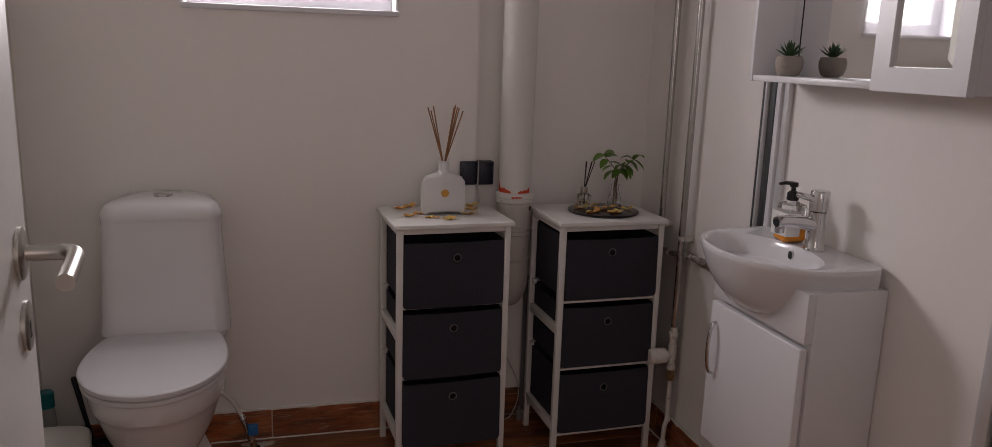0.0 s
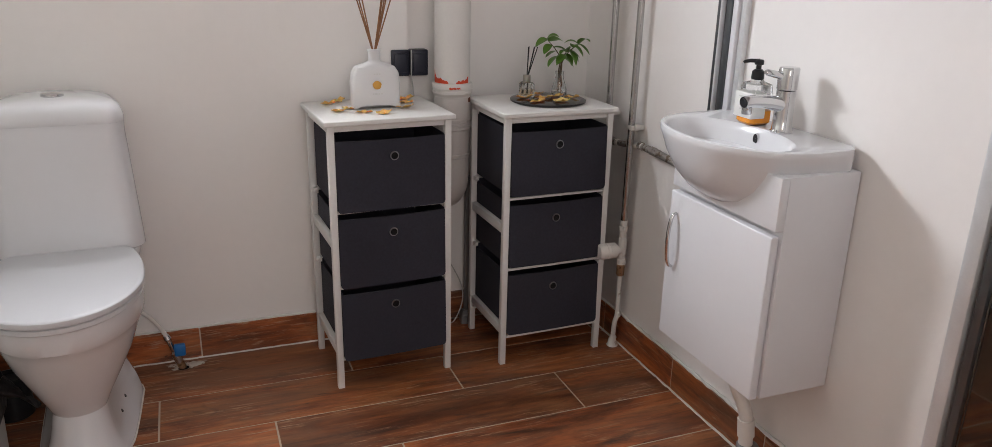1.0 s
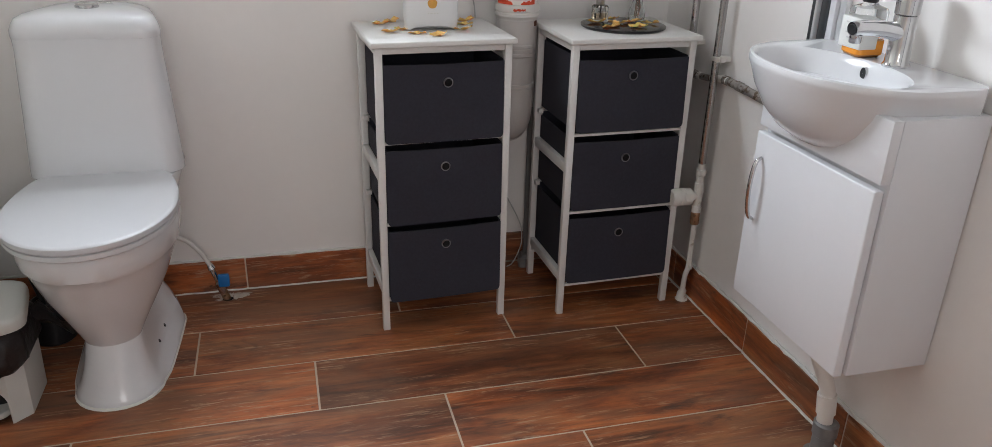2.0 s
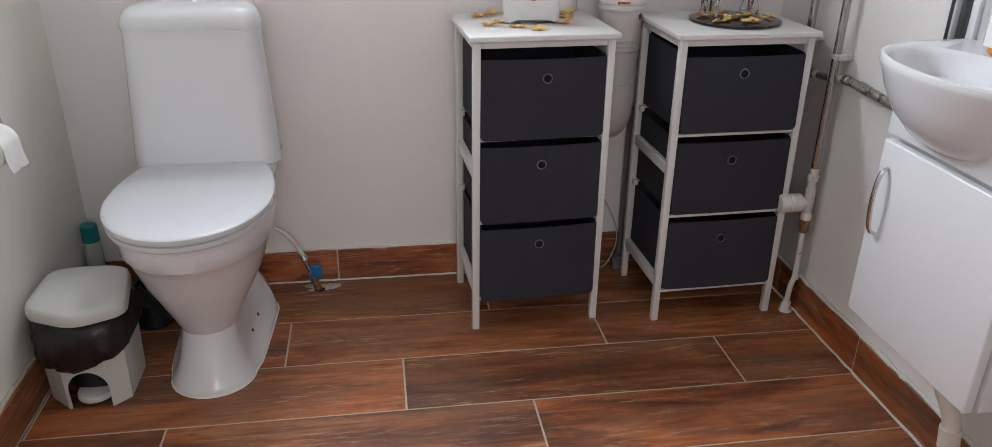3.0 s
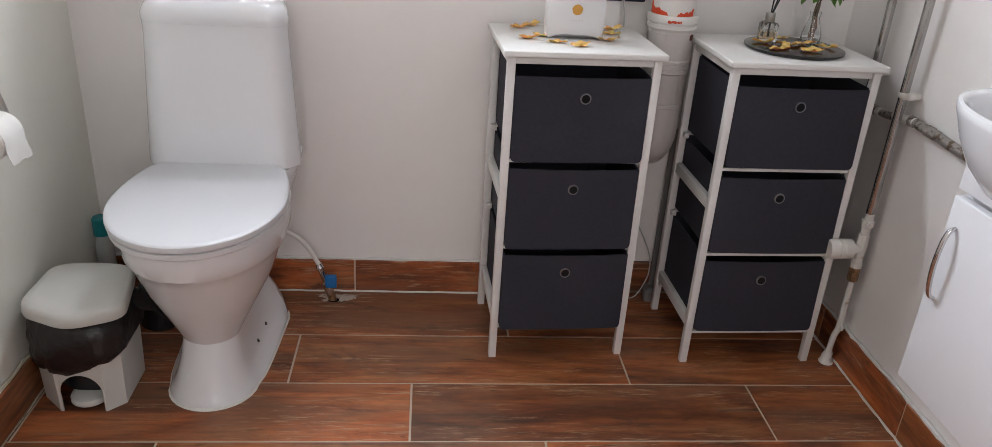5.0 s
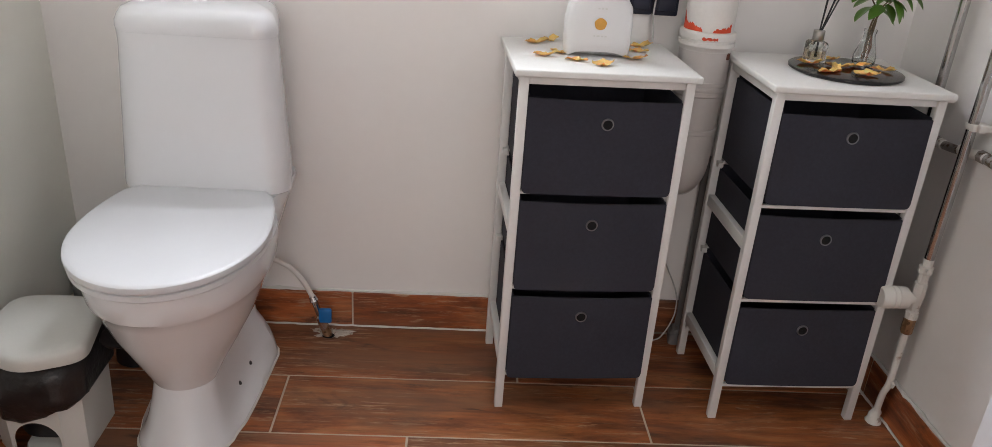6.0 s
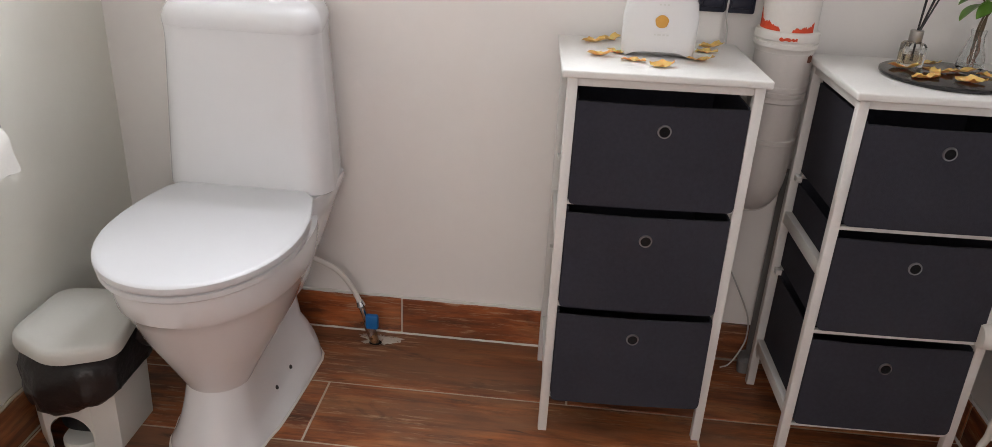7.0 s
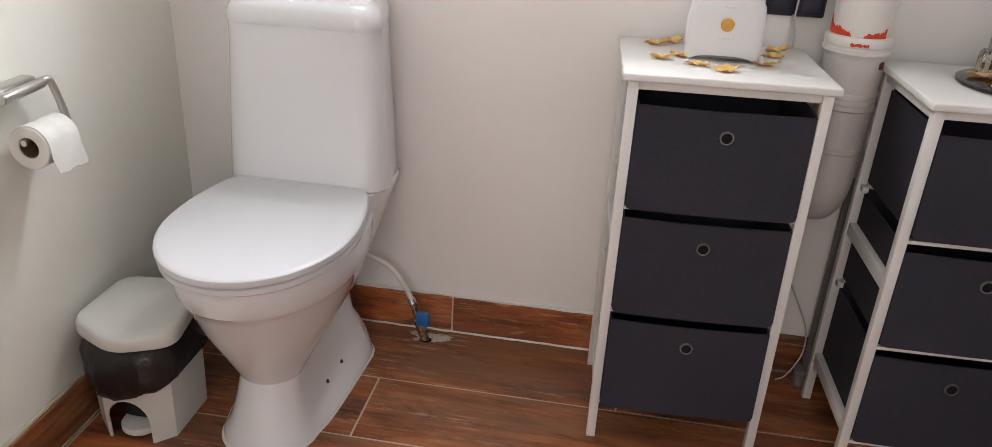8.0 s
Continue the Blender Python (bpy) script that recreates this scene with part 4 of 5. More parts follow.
drop = thing("grey_floor_pipe", "thin grey plastic pipe standing in the wall's corner", "pipe", (0.925, 2.49, 0))
part("pipe", tube([(0.966, 2.515, 0.02), (0.966, 2.515, 0.50)], 0.013, 18), PVC_GREY, drop)
part("foot", loft([slab_ring(0.934, 0.982, 2.478, 2.528, z, 0.012) for z in (0.0, 0.03)] + [slab_ring(0.944, 0.976, 2.486, 2.524, 0.038, 0.01)]), PVC_GREY, drop, "grey plastic foot")

# ---- sockets ----
sockets = thing("wall_socket", "pair of dark blue wall sockets side by side", "socket", (0.775, YB, 0.83))
for a in (0.722, 0.779):
    part("socket_plate", box(a, a + 0.054, YB - 0.034 if a < 0.757 else YB - 0.034, YB - 0.0205 if a < 0.74 else YB, 0.822, 0.898, 0.004), NAVY, sockets)
    part("rocker", box(a + 0.007, a + 0.047, YB - 0.038, YB - 0.0345, 0.832, 0.888, 0.003), NAVY, sockets)
part("cable", tube(bend([(0.7775, 2.495, 0.90), (0.7775, 2.494, 0.86), (0.777, 2.494, 0.82), (0.785, 2.50, 0.77), (0.79, 2.505, 0.60), (0.80, 2.508, 0.45), (0.87, 2.512, 0.28), (0.935, 2.508, 0.15), (0.946, 2.506, 0.09), (0.936, 2.50, 0.05), (0.915, 2.495, 0.012), (0.895, 2.49, 0.004)], 6), 0.0019, 8), CABLE, sockets, "thin white cable")

for x, z in ((0.127, 0.766), (0.303, 0.583)):
    solo("nail_hole", loft([circle((x, YB - d, z), r, "y", 10) for r, d in ((0.0019, -0.001), (0.0017, 0.0004), (0.0004, 0.0006))]), HOLE, "tiny dark nail hole in the white plaster", "nail hole", (x, YB, z))

# ---- toilet paper ----
holder = thing("paper_holder", "brushed steel toilet paper holder on the wall", "paper holder", (XL, 2.0, 0.69))
part("bar", tube([(-0.497, 1.944, 0.6905), (-0.497, 1.946, 0.6905), (-0.497, 2.040, 0.6945), (-0.497, 2.046, 0.6948)], [0.0075, 0.0092, 0.0092, 0.0075], 18), STEEL, holder, "round bar")
part("wall_plate", box(XL + 0.001, -0.505, 1.930, 2.040, 0.6935, 0.7065, 0.004), STEEL, holder)
part("arm", tube(bend([(-0.498, 2.040, 0.6965), (-0.496, 2.055, 0.6965), (-0.494, 2.060, 0.690), (-0.490, 2.064, 0.668), (-0.484, 2.066, 0.638), (-0.481, 2.066, 0.621)], 5), 0.0066, 14), STEEL, holder)
part("rod", tube([(-0.481, 2.066, 0.6195), (-0.481, 1.954, 0.6170)], [0.0055, 0.0055], 12), STEEL, holder)
roll = thing("toilet_paper", "half-used white toilet paper roll with a loose sheet", "toilet paper", (-0.480, 2.0, 0.6))
RX, RZ, RY = -0.480, 0.606, 0.037
rr = [circle((RX, y + RY, RZ), r, "y", 48) for y, r in ((1.926, 0.0175), (1.924, 0.019), (1.924, 0.0355), (1.926, 0.037), (2.002, 0.037), (2.004, 0.0355), (2.004, 0.0175))]
part("roll", loft(rr, False), PAPER, roll, "white tissue")
part("core", loft([circle((RX, y + RY, RZ), r, "y", 32) for y, r in ((1.9265, 0.0172), (2.0035, 0.0172), (2.0035, 0.016), (1.9265, 0.016))] + [circle((RX, 1.9265 + RY, RZ), 0.0172, "y", 32)], False), CARD, roll, "brown cardboard core")
sheet = []
for k in range(15):
    if k < 8:
        a = radians(95 - 12.5 * k)
        u, w = 0.0376 * math.cos(a), 0.0376 * math.sin(a)
    else:
        u, w = 0.0376 + 0.0003 * (k - 7), -0.008 - 0.0052 * (k - 7)
    sheet.append([(RX + u + 0.0012 * math.sin(j * 0.9 + k * 0.5) * (k > 7), 1.927 + RY + 0.075 * j / 8 + (0.0012 * (k - 7) if k > 7 else 0), RZ + w - (0.0006 * j * max(0, k - 9) / 5 if k > 9 else 0) + 0.001 * math.sin(j * 1.7)) for j in range(9)])
one = loft([[*s, *[(x + 0.0008, y, z + 0.0006) for x, y, z in s[::-1]]] for s in sheet])
part("loose_sheet", one, PAPER, roll, "hanging tissue sheet")

# ---- pedal bin, bottle and brush beside the toilet ----
pedal_bin = thing("pedal_bin", "white plastic pedal bin with a black bag over its rim", "bin", (-0.41, 2.08, 0))
BX, BY = -0.412, 2.085


def many_sided(corners, z, r, grow=1.0, n=5):
    """A rounded polygon at height z, its corners (x, y) drawn out from the bin's middle by grow."""
    pts = [Vector((BX + (x - BX) * grow, BY + (y - BY) * grow, z)) for x, y in corners]
    out = []
    for i, p in enumerate(pts):
        a, b = (pts[i - 1] - p), (pts[(i + 1) % len(pts)] - p)
        k = min(r, a.length * 0.45, b.length * 0.45)
        a, b = p + a.normalized() * k, p + b.normalized() * k
        for j in range(n):
            t = j / (n - 1)
            out.append(a * (1 - t) ** 2 + p * 2 * t * (1 - t) + b * t * t)
    return out


BODY = ((-0.356, 1.984), (-0.325, 2.014), (-0.325, 2.135), (-0.350, 2.175), (-0.480, 2.175), (-0.502, 2.140), (-0.502, 2.034), (-0.450, 1.984))
COVER = ((-0.400, 1.957), (-0.298, 2.006), (-0.333, 2.192), (-0.420, 2.204), (-0.513, 2.190), (-0.514, 2.012))
# body: sides all round, and a front panel cut out in an arch for the pedal
sides = []
for z, g in ((0.0, 1.0), (0.05, 1.012), (0.12, 1.03), (0.20, 1.05)):
    outer = [(BX + (x - BX) * g, BY + (y - BY) * g, z) for x, y in BODY]
    inner = [(BX + (x - BX) * (g - 0.03), BY + (y - BY) * (g - 0.03), z) for x, y in BODY]
    sides.append(outer + inner[::-1])
part("body", loft(sides), GREYW, pedal_bin, "white plastic body", smooth=False)
panel = []
m = 28
for back in (0.0, 0.0032):
    arch, edge = [], []
    for i in range(m + 1):
        a = math.pi * (1 - i / m)
        ax, az = -0.402 + 0.0425 * math.cos(a), 0.047 + 0.046 * math.sin(a)
        if i in (0, m):
            az = 0.0
        t = i / m
        if t < 0.3:
            ex, ez = -0.4505, 0.2 * t / 0.3
        elif t > 0.7:
            ex, ez = -0.3555, 0.2 * (1 - t) / 0.3
        else:
            ex, ez = -0.4505 + 0.095 * (t - 0.3) / 0.4, 0.2
        for q, x, z in ((arch, ax, az), (edge, ex, ez)):
            g = 1 + 0.25 * z
            q.append((BX + (x - BX) * g, BY + (1.984 - BY) * g + back, z))
    panel.append((arch, edge))
front = loft([panel[0][1], panel[0][0], panel[1][0], panel[1][1]], False, closed=False)
part("front_panel", front, GREYW, pedal_bin, "white front panel with an arched pedal opening", smooth=False)
# black block: the bin's inner shade put into colour, with a guessed bucket
part("shade_core", loft([many_sided(BODY, z, 0.03, g) for z, g in ((0.03, 0.66), (0.12, 0.74), (0.19, 0.86))]), BLACK, pedal_bin, "black core for the shade and bucket inside the bin")
part("pedal", loft([[(-0.402 + 0.0385 * k * math.cos(a), 2.020 + 0.038 * k * math.sin(a), z + 0.25 * max(0.0, 0.038 * math.sin(a))) for a in [2 * math.pi * i / 32 for i in range(32)]] for z, k in ((0.010, 0.96), (0.012, 1.0), (0.021, 1.0), (0.024, 0.95))]), GREYW, pedal_bin, "white pedal")
bag_rows = []
for z, g in ((0.098, 1.05), (0.102, 1.10), (0.12, 1.145), (0.14, 1.165), (0.16, 1.165), (0.18, 1.155), (0.196, 1.125), (0.206, 1.07), (0.213, 1.0)):
    row = []
    for i, p in enumerate(many_sided(BODY, z, 0.03, g, 9)):
        d = Vector((p.x - BX, p.y - BY, 0)).normalized()
        crease = noise.noise(Vector((p.x * 42, p.y * 42, z * 34))) * 0.009 + abs(noise.noise(Vector((p.x * 90, p.y * 90, z * 60 + 5)))) * 0.005
        crease *= min(1.0, (0.215 - z) / 0.04)
        rise = max(0.0, p.x + 0.405) * 0.42 + 0.006 * math.sin(i * 0.5)
        fade = max(0.0, (0.15 - z) / 0.052)
        row.append((max(p.x + d.x * crease, -0.5165), p.y + d.y * crease, z + rise * min(1.0, fade)))
    bag_rows.append(row)
part("bin_bag", loft(bag_rows, False), BAG, pedal_bin, "crumpled black bin bag", angle=85)
tail = loft([[(BX + 0.092 + 0.011 * k + 0.010 * math.cos(a) + 0.004 * math.sin(3 * a + k), BY + 0.045 + 0.010 * k + 0.034 * math.sin(a), 0.195 - 0.016 * k + 0.022 * math.cos(a + k * 0.5)) for a in [2 * math.pi * i / 16 for i in range(16)]] for k in range(6)])
part("bag_tail", tail, BAG, pedal_bin, angle=85)
part("lid", loft([many_sided(COVER, z, r, g, 7) for z, r, g in ((0.216, 0.036, 0.965), (0.218, 0.036, 0.99), (0.225, 0.036, 1.0), (0.236, 0.036, 0.998), (0.2435, 0.036, 0.975), (0.2475, 0.036, 0.93), (0.2505, 0.036, 0.80), (0.2515, 0.036, 0.5))]), GREYW, pedal_bin, "low domed white lid with blunt corners", angle=40)

bottle = thing("cleaner_bottle", "translucent cleaning bottle with a teal cap on the floor", "bottle", (-0.478, 2.44, 0))
part("bottle", lathe(-0.5045, 2.45, [(0.020, 0.0), (0.0225, 0.004), (0.0225, 0.15), (0.021, 0.175), (0.017, 0.192), (0.015, 0.2)]), MILKY, bottle, "translucent plastic bottle")
part("cap", lathe(-0.5045, 2.45, [(0.0195, 0.193), (0.0215, 0.194), (0.0210, 0.237), (0.018, 0.241)]), TEAL, bottle, "teal cap")
brush = thing("toilet_brush", "black toilet brush in a black round holder", "toilet brush", (-0.352, 2.33, 0))
part("holder", lathe(-0.348, 2.345, [(0.046, 0.0), (0.05, 0.004), (0.047, 0.09), (0.044, 0.11), (0.038, 0.112), (0.036, 0.1)]), BLACK, brush)
part("handle", tube([(-0.352, 2.345, 0.06), (-0.383, 2.35, 0.2), (-0.404, 2.352, 0.31), (-0.406, 2.352, 0.318)], [0.006, 0.0065, 0.008, 0.006], 12), BLACK, brush, "black stick handle")

# ---- things on the drawer units ----
TOP = DH


def petal(x, y, z, turn, size=1.0, seed=0, group="petals on the white top"):
    """One dry petal: a shallow boat with crinkled, lifted edges and pinched ends."""
    r = random.Random(seed)
    rings = []
    n = 13
    cup, lift, roll_ = r.uniform(0.20, 0.45), r.uniform(0.1, 0.45), r.uniform(-0.22, 0.22)
    ph, fold = r.uniform(0, 6), r.uniform(-0.4, 0.4)
    for i in range(n):
        t = i / (n - 1)
        w = 0.0120 * (math.sin(math.pi * (0.07 + 0.86 * t)) ** 0.55) * (1 + 0.16 * math.sin(6 * t + ph) + r.uniform(-0.08, 0.08)) * size
        row = []
        for j in range(9):
            v = j / 4 - 1
            edge = abs(v) ** 3
            lx = (t - 0.5) * 0.040 * size + 0.003 * v * math.sin(3 * t + ph) + r.uniform(-0.0005, 0.0005)
            ly = v * w * (1 - 0.2 * cup * v * v) + fold * 0.02 * (t - 0.5) ** 2
            lz = w * cup * abs(v) ** 1.7 + lift * 0.014 * size * abs(2 * t - 1) ** 2.2 * (1.4 if t > 0.5 else 0.5) + roll_ * v * w
            lz += 0.0016 * math.sin(11 * t + 2.5 * v + ph) * (0.25 + edge) + 0.0010 * math.sin(23 * t - 4 * v) * edge + r.uniform(-0.0004, 0.0004)
            row.append((lx, ly, lz))
        rings.append(row)
    low = min(q[2] for row in rings for q in row)
    rings = [[(a, b, c - low + 0.0006) for a, b, c in row] for row in rings]
    one = loft([[*q, *[(a, b, c + 0.0007) for a, b, c in q[::-1]]] for q in rings])
    bmesh.ops.transform(one, matrix=pose(x, y, z, 0, 0, turn), verts=one.verts)
    solo("petal", one, PETAL, "dry curled amber petal", "petal", (x, y, z), group=group)


for k, (x, y, a, s) in enumerate(((0.520, 2.424, 8, 1.1), (0.553, 2.455, 38, 0.95), (0.528, 2.307, -6, 1.05), (0.562, 2.341, -35, 1.05), (0.590, 2.283, -18, 1.05), (0.637, 2.252, 12, 1.05), (0.745, 2.446, 14, 1.15), (0.733, 2.396, -12, 1.0), (0.710, 2.318, -10, 1.15))):
    petal(x, y, TOP, a, s, k)

diffuser = thing("reed_diffuser", "flat white ceramic bottle with brown reeds and an amber seal", "reed diffuser", (0.634, 2.345, TOP))
CX, CY = 0.634, 2.345
prof = []
for z, hw, hd in ((0.0, 0.060, 0.024), (0.006, 0.065, 0.026), (0.03, 0.0665, 0.027), (0.07, 0.067, 0.027), (0.098, 0.063, 0.026), (0.112, 0.054, 0.024), (0.120, 0.036, 0.020), (0.125, 0.020, 0.017), (0.13, 0.0165, 0.0165), (0.15, 0.0165, 0.0165), (0.156, 0.018, 0.018), (0.158, 0.0175, 0.0175)):
    e = 0.42 if z < 0.118 else 1.0
    prof.append([(CX + hw * math.copysign(abs(math.cos(a)) ** e, math.cos(a)), CY + hd * math.copysign(abs(math.sin(a)) ** e, math.sin(a)), TOP + z + (0.011 * max(0.0, 1 - (math.cos(a) / 0.9) ** 2) ** 1.0 if z < 0.007 else 0.0)) for a in [2 * math.pi * i / 48 for i in range(48)]])
part("bottle", loft(prof), CERAMIC, diffuser, "white ceramic bottle")
part("seal", loft([[(CX + 0.0118 * math.cos(a) * (1 + 0.05 * math.sin(5 * a)), CY - 0.0262 - d, TOP + 0.066 + 0.0115 * math.sin(a)) for a in [2 * math.pi * i / 28 for i in range(28)]] for d in (0.0, 0.0022)] + [[(CX + 0.0088 * math.cos(a), CY - 0.0288, TOP + 0.066 + 0.0088 * math.sin(a)) for a in [2 * math.pi * i / 28 for i in range(28)]]]), GOLD, diffuser, "amber wax seal")
for z, ws in ((0.094, (0.004, 0.004, 0.004)), (0.041, (0.003, 0.006, 0.004, 0.004))):
    x = CX - sum(ws) / 2 - 0.002 * (len(ws) - 1) / 2
    for w in ws:
        part("print_bar", box(x, x + w, CY - 0.0278, CY - 0.0268, TOP + z, TOP + z + 0.0028), PRINT, diffuser, smooth=False)
        x += w + 0.003
rnd = random.Random(8)
for dx, dz in ((-0.048, 0.315), (-0.040, 0.306), (-0.036, 0.32), (0.026, 0.318), (0.032, 0.324), (0.038, 0.318), (0.045, 0.314), (0.053, 0.307)):
    part("reed", tube([(CX + rnd.uniform(-0.004, 0.004), CY, TOP + 0.06), (CX + dx * 0.1, CY, TOP + 0.158), (CX + dx, CY + rnd.uniform(-0.015, 0.015), TOP + dz)], 0.0019, 8), REED, diffuser, "thin brown reed")

tray = solo("slate_tray", lathe(1.14, 2.318, [(0.106, TOP), (0.111, TOP + 0.003), (0.111, TOP + 0.007), (0.108, TOP + 0.008)], 56), SLATE, "round dark slate tray on the white drawer unit", "tray", (1.14, 2.318, TOP))
TT = TOP + 0.0082
for k, (x, y, a, s) in enumerate(((1.072, 2.335, -20, 1.15), (1.136, 2.385, 15, 1.1), (1.084, 2.270, 12, 1.15), (1.126, 2.318, -28, 1.25), (1.112, 2.300, 65, 0.9), (1.168, 2.332, 10, 1.2), (1.157, 2.259, -6, 1.2), (1.214, 2.312, -30, 1.1))):
    petal(x, y, TT, a, s, 40 + k, "petals on the slate tray")

small = thing("small_diffuser", "small glass diffuser with silver collar and black reeds", "reed diffuser", (1.094, 2.372, TT))
part("bottle", loft([slab_ring(1.094 - w, 1.094 + w, 2.372 - w, 2.372 + w, TT + z, 0.006) for w, z in ((0.0185, 0.0), (0.0195, 0.003), (0.0195, 0.036), (0.016, 0.041), (0.010, 0.043))]), GLASS, small, "clear square glass")
part("oil", loft([slab_ring(1.094 - w, 1.094 + w, 2.372 - w, 2.372 + w, TT + z, 0.005) for w, z in ((0.016, 0.005), (0.016, 0.022))]), OIL, small, "clear pale scented oil")
part("collar", lathe(1.094, 2.372, [(0.011, TT + 0.043), (0.0115, TT + 0.044), (0.0115, TT + 0.062), (0.0105, TT + 0.063)]), STEEL, small, "silver collar")
for dx, dy in ((0.002, 0.0), (0.009, 0.012), (0.017, -0.008), (0.025, 0.006), (0.032, 0.002)):
    part("reed", tube([(1.094 - dx * 0.1, 2.372, TT + 0.010), (1.094 + dx * 0.15, 2.372 + dy * 0.2, TT + 0.063), (1.094 + dx, 2.372 + dy, TT + 0.143)], 0.0017, 8), BLACK, small, "thin black reed")

sprig = thing("sprig_in_vase", "green leafy sprig in a small clear glass vase", "vase", (1.200, 2.372, TT))
GX, GY = 1.200, 2.372
part("vase", loft([circle((GX, GY, TT + z), r, "z", 28) for z, r in ((0.0, 0.020), (0.004, 0.0235), (0.018, 0.0225), (0.045, 0.0145), (0.058, 0.0115), (0.070, 0.0135))] + [circle((GX, GY, TT + z), r, "z", 28) for z, r in ((0.0695, 0.012), (0.058, 0.0098), (0.045, 0.0128), (0.018, 0.0205), (0.006, 0.0205))]), GLASS, sprig, "clear glass vase")


def leaf(o, d, ln, w, droop, parent, seed):
    """A pointed leaf with a folded midrib and a drooping tip."""
    r = random.Random(seed)
    d = Vector(d).normalized()
    side = d.cross(Vector((0, 0, 1)))
    side = side.normalized() if side.length > 0.05 else Vector((1, 0, 0))
    side = (Matrix.Rotation(r.uniform(-0.5, 0.5), 3, d) @ side).normalized()
    rings = []
    n = 9
    p = Vector(o)
    for i in range(n):
        t = i / (n - 1)
        dd = (d + Vector((0, 0, -droop * t))).normalized()
        if i:
            p = p + dd * ln / (n - 1)
        nrm = side.cross(dd).normalized()
        hw = w * (math.sin(math.pi * min(1, 0.06 + t ** 0.8 * 0.94)) ** 0.8 + 0.02)
        row = [p + side * hw * v + nrm * (0.22 * hw * abs(v)) for v in (-1, -0.5, 0, 0.5, 1)]
        rings.append([*row, *[q + nrm * 0.0005 for q in row[::-1]]])
    part("leaf", loft(rings), LEAF, parent, "green pointed leaf")


rnd = random.Random(17)
for k in range(9):
    q = [(GX + rnd.uniform(-0.004, 0.004), GY + rnd.uniform(-0.004, 0.004), TT + rnd.uniform(0.045, 0.062))]
    for z in (0.032, 0.018, 0.009):
        q.append((q[-1][0] + rnd.uniform(-0.007, 0.007), q[-1][1] + rnd.uniform(-0.007, 0.007), TT + z + rnd.uniform(-0.003, 0.003)))
    part("root", tube(bend(q, 4), 0.0011, 6), ROOT, sprig, "thin reddish root")
rnd = random.Random(21)
stems = [[(0, 0, 0.01), (0.004, 0, 0.06), (0.008, 0.0, 0.10), (-0.012, -0.005, 0.135), (-0.040, -0.01, 0.165)],
         [(0, 0, 0.01), (0.002, 0, 0.07), (0.012, 0.0, 0.10), (0.035, 0.0, 0.128), (0.068, 0.004, 0.148)],
         [(0, 0, 0.012), (-0.004, 0, 0.06), (0.004, 0.0, 0.095), (0.014, -0.01, 0.12), (0.026, -0.016, 0.135)]]
for q in stems:
    pts = bend([(GX + a - 0.10 * max(0.0, c - 0.06), GY + b, TT + c) for a, b, c in q], 5)
    part("stem", tube(pts, [0.0026 - 0.0016 * i / (len(pts) - 1) for i in range(len(pts))], 8), STALK, sprig, "thin brown stem")
spots = [(-0.040, -0.01, 0.165, (0.3, -0.3, 0.5)), (-0.040, -0.01, 0.165, (-1, -0.2, 0.1)), (-0.036, -0.01, 0.16, (0.9, 0.1, 0.5)), (-0.030, -0.01, 0.15, (-0.8, -0.5, -0.3)), (-0.02, -0.006, 0.14, (0.8, -0.3, 0.3)), (-0.01, -0.005, 0.13, (-0.9, -0.2, -0.1)), (0.0, 0, 0.115, (-0.9, -0.4, 0.0)),
         (0.068, 0.004, 0.148, (0.9, -0.2, -0.4)), (0.068, 0.004, 0.148, (0.2, -0.3, 0.6)), (0.066, 0.004, 0.148, (-0.6, 0.2, 0.6)), (0.055, 0.003, 0.142, (0.7, -0.5, -0.5)), (0.05, 0.0, 0.138, (-0.2, -0.5, 0.5)), (0.04, 0.0, 0.13, (0.6, -0.6, -0.5)), (0.03, 0.0, 0.125, (0.4, 0.5, 0.3)),
         (0.026, -0.016, 0.135, (0.2, -0.6, -0.4)), (0.026, -0.016, 0.135, (-0.6, -0.4, 0.3)), (0.024, -0.014, 0.13, (0.8, -0.4, 0.1)), (0.018, -0.01, 0.122, (0.5, -0.7, -0.6)), (0.014, -0.01, 0.118, (-0.8, -0.4, -0.2)), (0.01, -0.005, 0.11, (0.9, -0.2, -0.3))]
for k, (a, b, c, d) in enumerate(spots):
    leaf((GX + a - 0.10 * max(0.0, c - 0.06), GY + b, TT + c), d, rnd.uniform(0.038, 0.056), rnd.uniform(0.0120, 0.0155), rnd.uniform(0.6, 1.3), sprig, k)

# ---- skirting and floor tiles ----
skirt_n = tagged(thing("baseboard", "wood-look tile skirting along the window wall", "skirting", (0.4, YB - 0.03, 0)), kind="structure")
skirt_w = tagged(thing("baseboard_west", "wood-look tile skirting beside the toilet", "skirting", (XL, 1.4, 0)), kind="structure")
skirt_e = tagged(thing("baseboard_east", "wood-look tile skirting under the basin", "skirting", (XR, 1.9, 0)), kind="structure")


def tile_mesh(w, d, h, r=0.0016):
    bm = box(-w / 2, w / 2, -d / 2, d / 2, -h, 0, r, 1)
    me = bpy.data.meshes.new("tile")
    for f in bm.faces:
        f.smooth = False
    bm.to_mesh(me)
    bm.free()
    me.materials.append(PLANK)
    return me


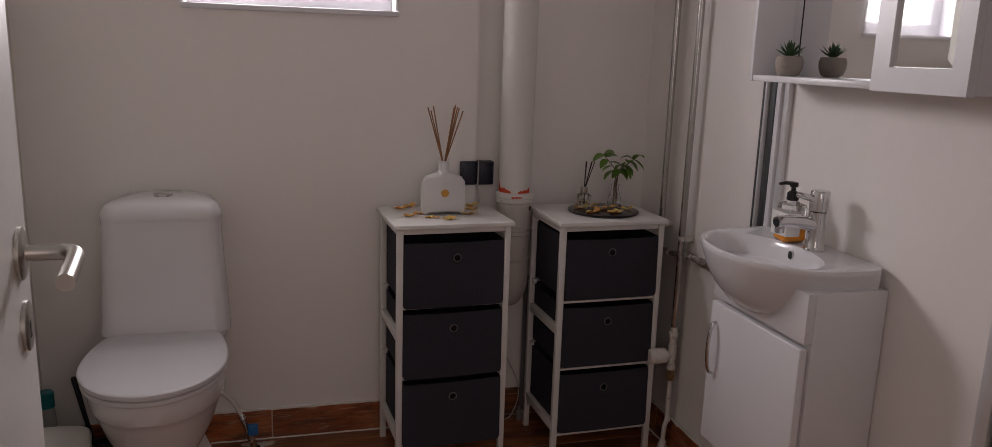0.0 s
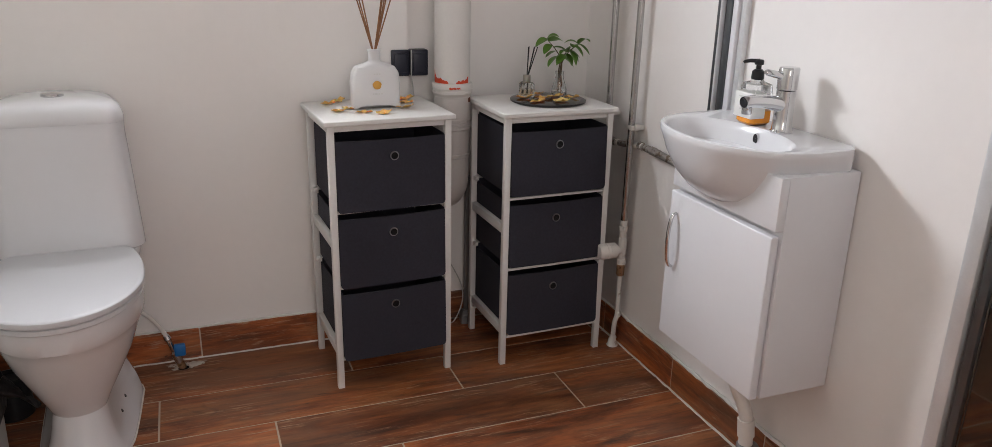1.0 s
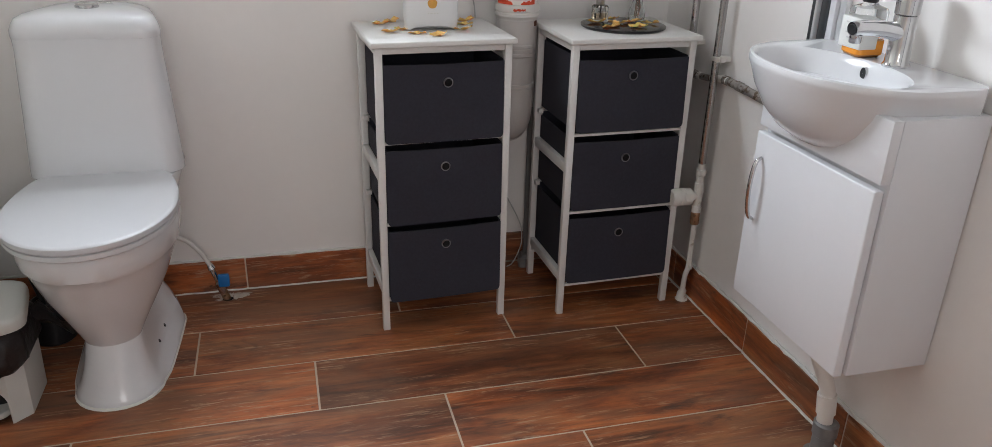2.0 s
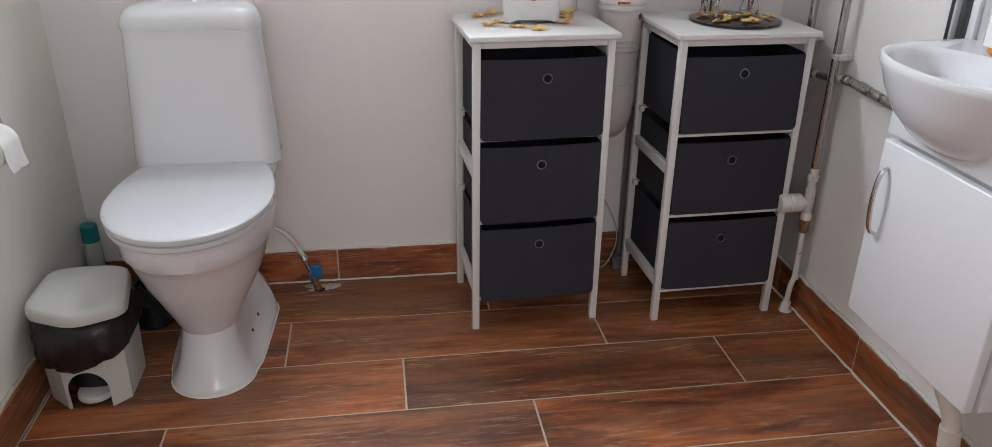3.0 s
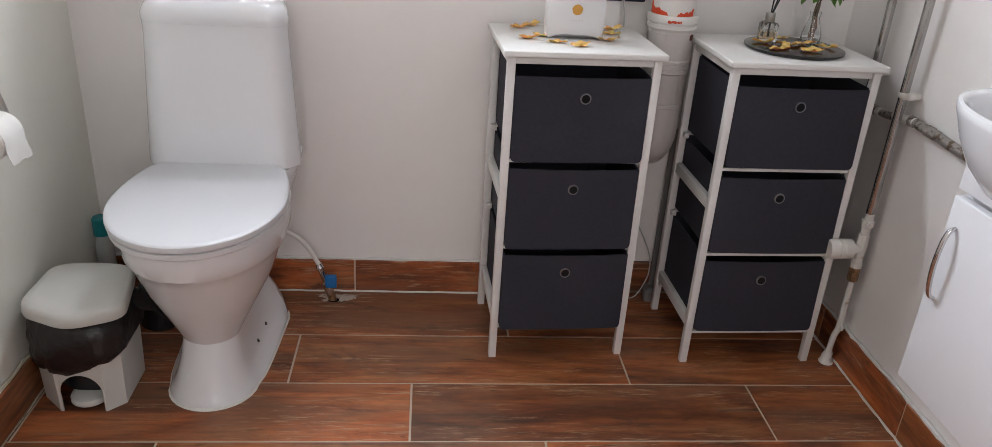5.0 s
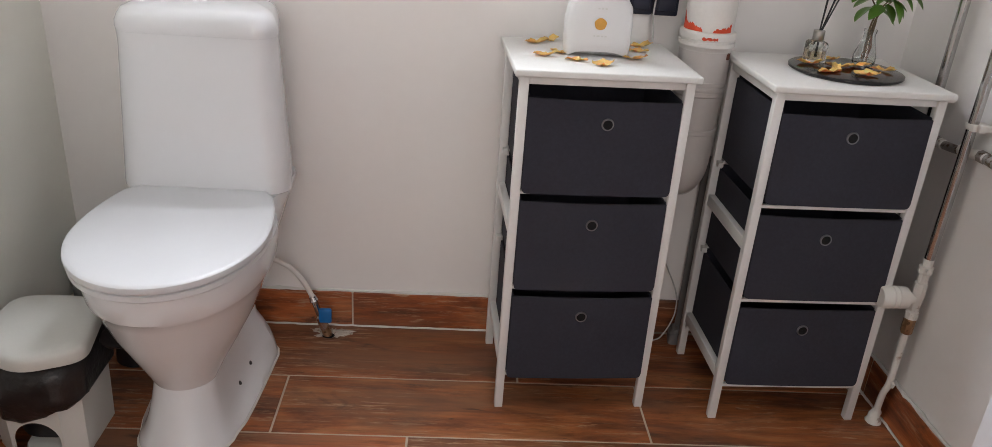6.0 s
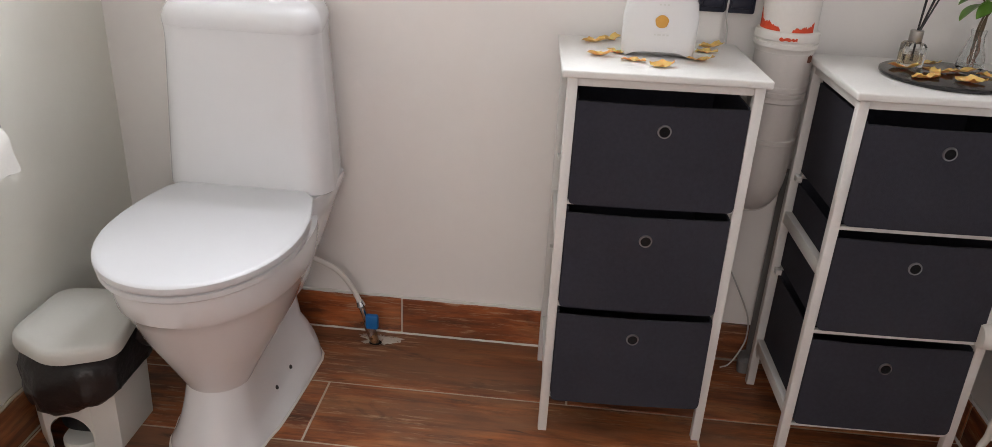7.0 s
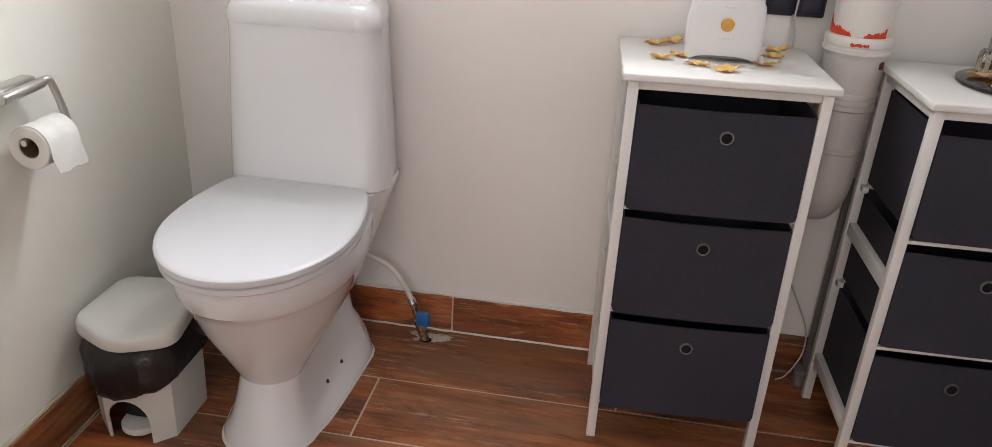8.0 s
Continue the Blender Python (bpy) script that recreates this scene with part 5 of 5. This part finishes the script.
def skirting(parent, runs, z1=0.097, d=0.012):
    """Tiles set on edge: (start, end) along the wall, with the wall's plane and direction."""
    for x0, y0, x1, y1 in runs:
        long_x = abs(x1 - x0) > abs(y1 - y0)
        w = (abs(x1 - x0) if long_x else abs(y1 - y0)) - 0.004
        me = tile_mesh(w, z1 - 0.003, d)
        ob = new("tile", me)
        ob.parent = parent
        m = pose((x0 + x1) / 2, (y0 + y1) / 2, 0.003 + (z1 - 0.003) / 2, 90, 0, 0) if long_x else pose((x0 + x1) / 2, (y0 + y1) / 2, 0.003 + (z1 - 0.003) / 2, 90, 0, -90 if x0 > 0 else 90)
        ob.matrix_basis = Matrix.Translation(-parent.location) @ m


skirting(skirt_n, [(-0.519, 2.512, -0.278, 2.512), (-0.278, 2.512, 0.123, 2.512), (0.123, 2.512, 0.524, 2.512), (0.524, 2.512, 0.756, 2.512)])
skirting(skirt_n, [(0.758, 2.531, 1.363, 2.531)])
skirting(skirt_w, [(-0.519, a, -0.519, b) for a, b in ((0.07, 0.49), (0.49, 0.89), (0.89, 1.29), (1.29, 1.69), (1.69, 2.09), (2.09, 2.510))])
skirting(skirt_e, [(1.365, a, 1.365, b) for a, b in ((1.103, 1.494), (1.494, 1.894), (1.894, 2.294), (2.294, 2.529))])
part("joint_grout", box(-0.53, 0.756, 2.5142, 2.5215, -0.001, 0.0965), GROUT, skirt_n, "pale grout behind the tiles", smooth=False)
part("joint_grout", box(-0.5315, -0.5212, 0.07, 2.51, -0.001, 0.0965), GROUT, skirt_w, smooth=False)
part("joint_grout", box(1.3672, 1.3765, 1.101, 2.528, -0.001, 0.0965), GROUT, skirt_e, smooth=False)
# bead of plaster and caulk on top of the tiles
rnd = random.Random(2)


def bead(name, parent, a, b, out, r, m=CAULK):
    pts = [Vector(a).lerp(Vector(b), i / 60) + Vector((0, 0, rnd.uniform(-0.0016, 0.0016))) + Vector(out) * rnd.uniform(-1, 1) for i in range(61)]
    part(name, tube(pts, [r * rnd.uniform(0.75, 1.25) for _ in pts], 7), m, parent, "uneven sealant bead")


bead("bead", skirt_n, (XL, 2.520, 0.0985), (0.756, 2.520, 0.0985), (0, 0.0012, 0), 0.0048)
bead("bead", skirt_w, (-0.527, 0.1, 0.0985), (-0.527, 2.49, 0.0985), (0.0012, 0, 0), 0.0046, CAULK_OLD)
bead("bead", skirt_e, (1.372, 1.104, 0.0985), (1.372, 2.5, 0.0985), (0.0012, 0, 0), 0.0052)
bead("joint_bead", skirt_n, (-0.515, 2.5125, 0.0012), (0.756, 2.5125, 0.0012), (0, 0.0006, 0), 0.0032)
bead("joint_bead", skirt_e, (1.364, 1.104, 0.0012), (1.364, 2.5, 0.0012), (0.0006, 0, 0), 0.0034)
bead("joint_bead", skirt_w, (-0.5185, 0.1, 0.0012), (-0.5185, 2.49, 0.0006), (0.0006, 0, 0), 0.0016, CAULK_OLD)

PITCH, LEN, GAP = 0.2025, 0.803, 0.0048
plank_cache = {}
for row in range(22):
    y1 = 2.494 - PITCH * row
    y0 = y1 - PITCH
    if y1 < -1.8:
        break
    off = (-0.27 + 0.2795 * row + (0.009 if row == 3 else -0.004 if row == 1 else 0.0)) % LEN
    x = off - 3 * LEN
    while x < 2.2:
        x0, x1 = max(x, XL + 0.004), min(x + LEN, 1.368 if y0 > 1.05 else 2.19)
        if x1 - x0 > 0.01:
            ya = 2.531 if row == 0 else y1
            key = (round(x1 - x0, 3), row == 0)
            if key not in plank_cache:
                plank_cache[key] = tile_mesh(x1 - x0 - GAP, ya - y0 - GAP, 0.008, 0.0009)
            ob = new("plank_tile", plank_cache[key])
            ob.parent = ground
            ob.location = ((x0 + x1) / 2, (y0 + ya) / 2, 0.0)
        x += LEN
for row in range(4):
    ob = new("plank_tile", plank_cache.setdefault("s", tile_mesh(0.73, PITCH - GAP, 0.008, 0.0009)))
    ob.parent = ground
    ob.location = (1.83, 1.16 + PITCH * row, 0.0)
wall_tile = tile_mesh(0.596, 0.296, 0.006, 0.0012)
wall_tile.materials.clear()
wall_tile.materials.append(TILE_BROWN)
for row in range(8):
    for col in range(3):
        ob = new("wall_tile", wall_tile)
        ob.parent = recess_wall
        ob.matrix_basis = pose(2.1955, 0.36 + 0.6 * col - 0.15 * (row % 2), 0.15 + 0.3 * row, 90, 0, -90)
    ob = new("wall_tile", wall_tile)
    ob.parent = recess_end
    ob.matrix_basis = pose(1.80 + 0.1 * (row % 2), 1.7455, 0.15 + 0.3 * row, 90, 0, 0)
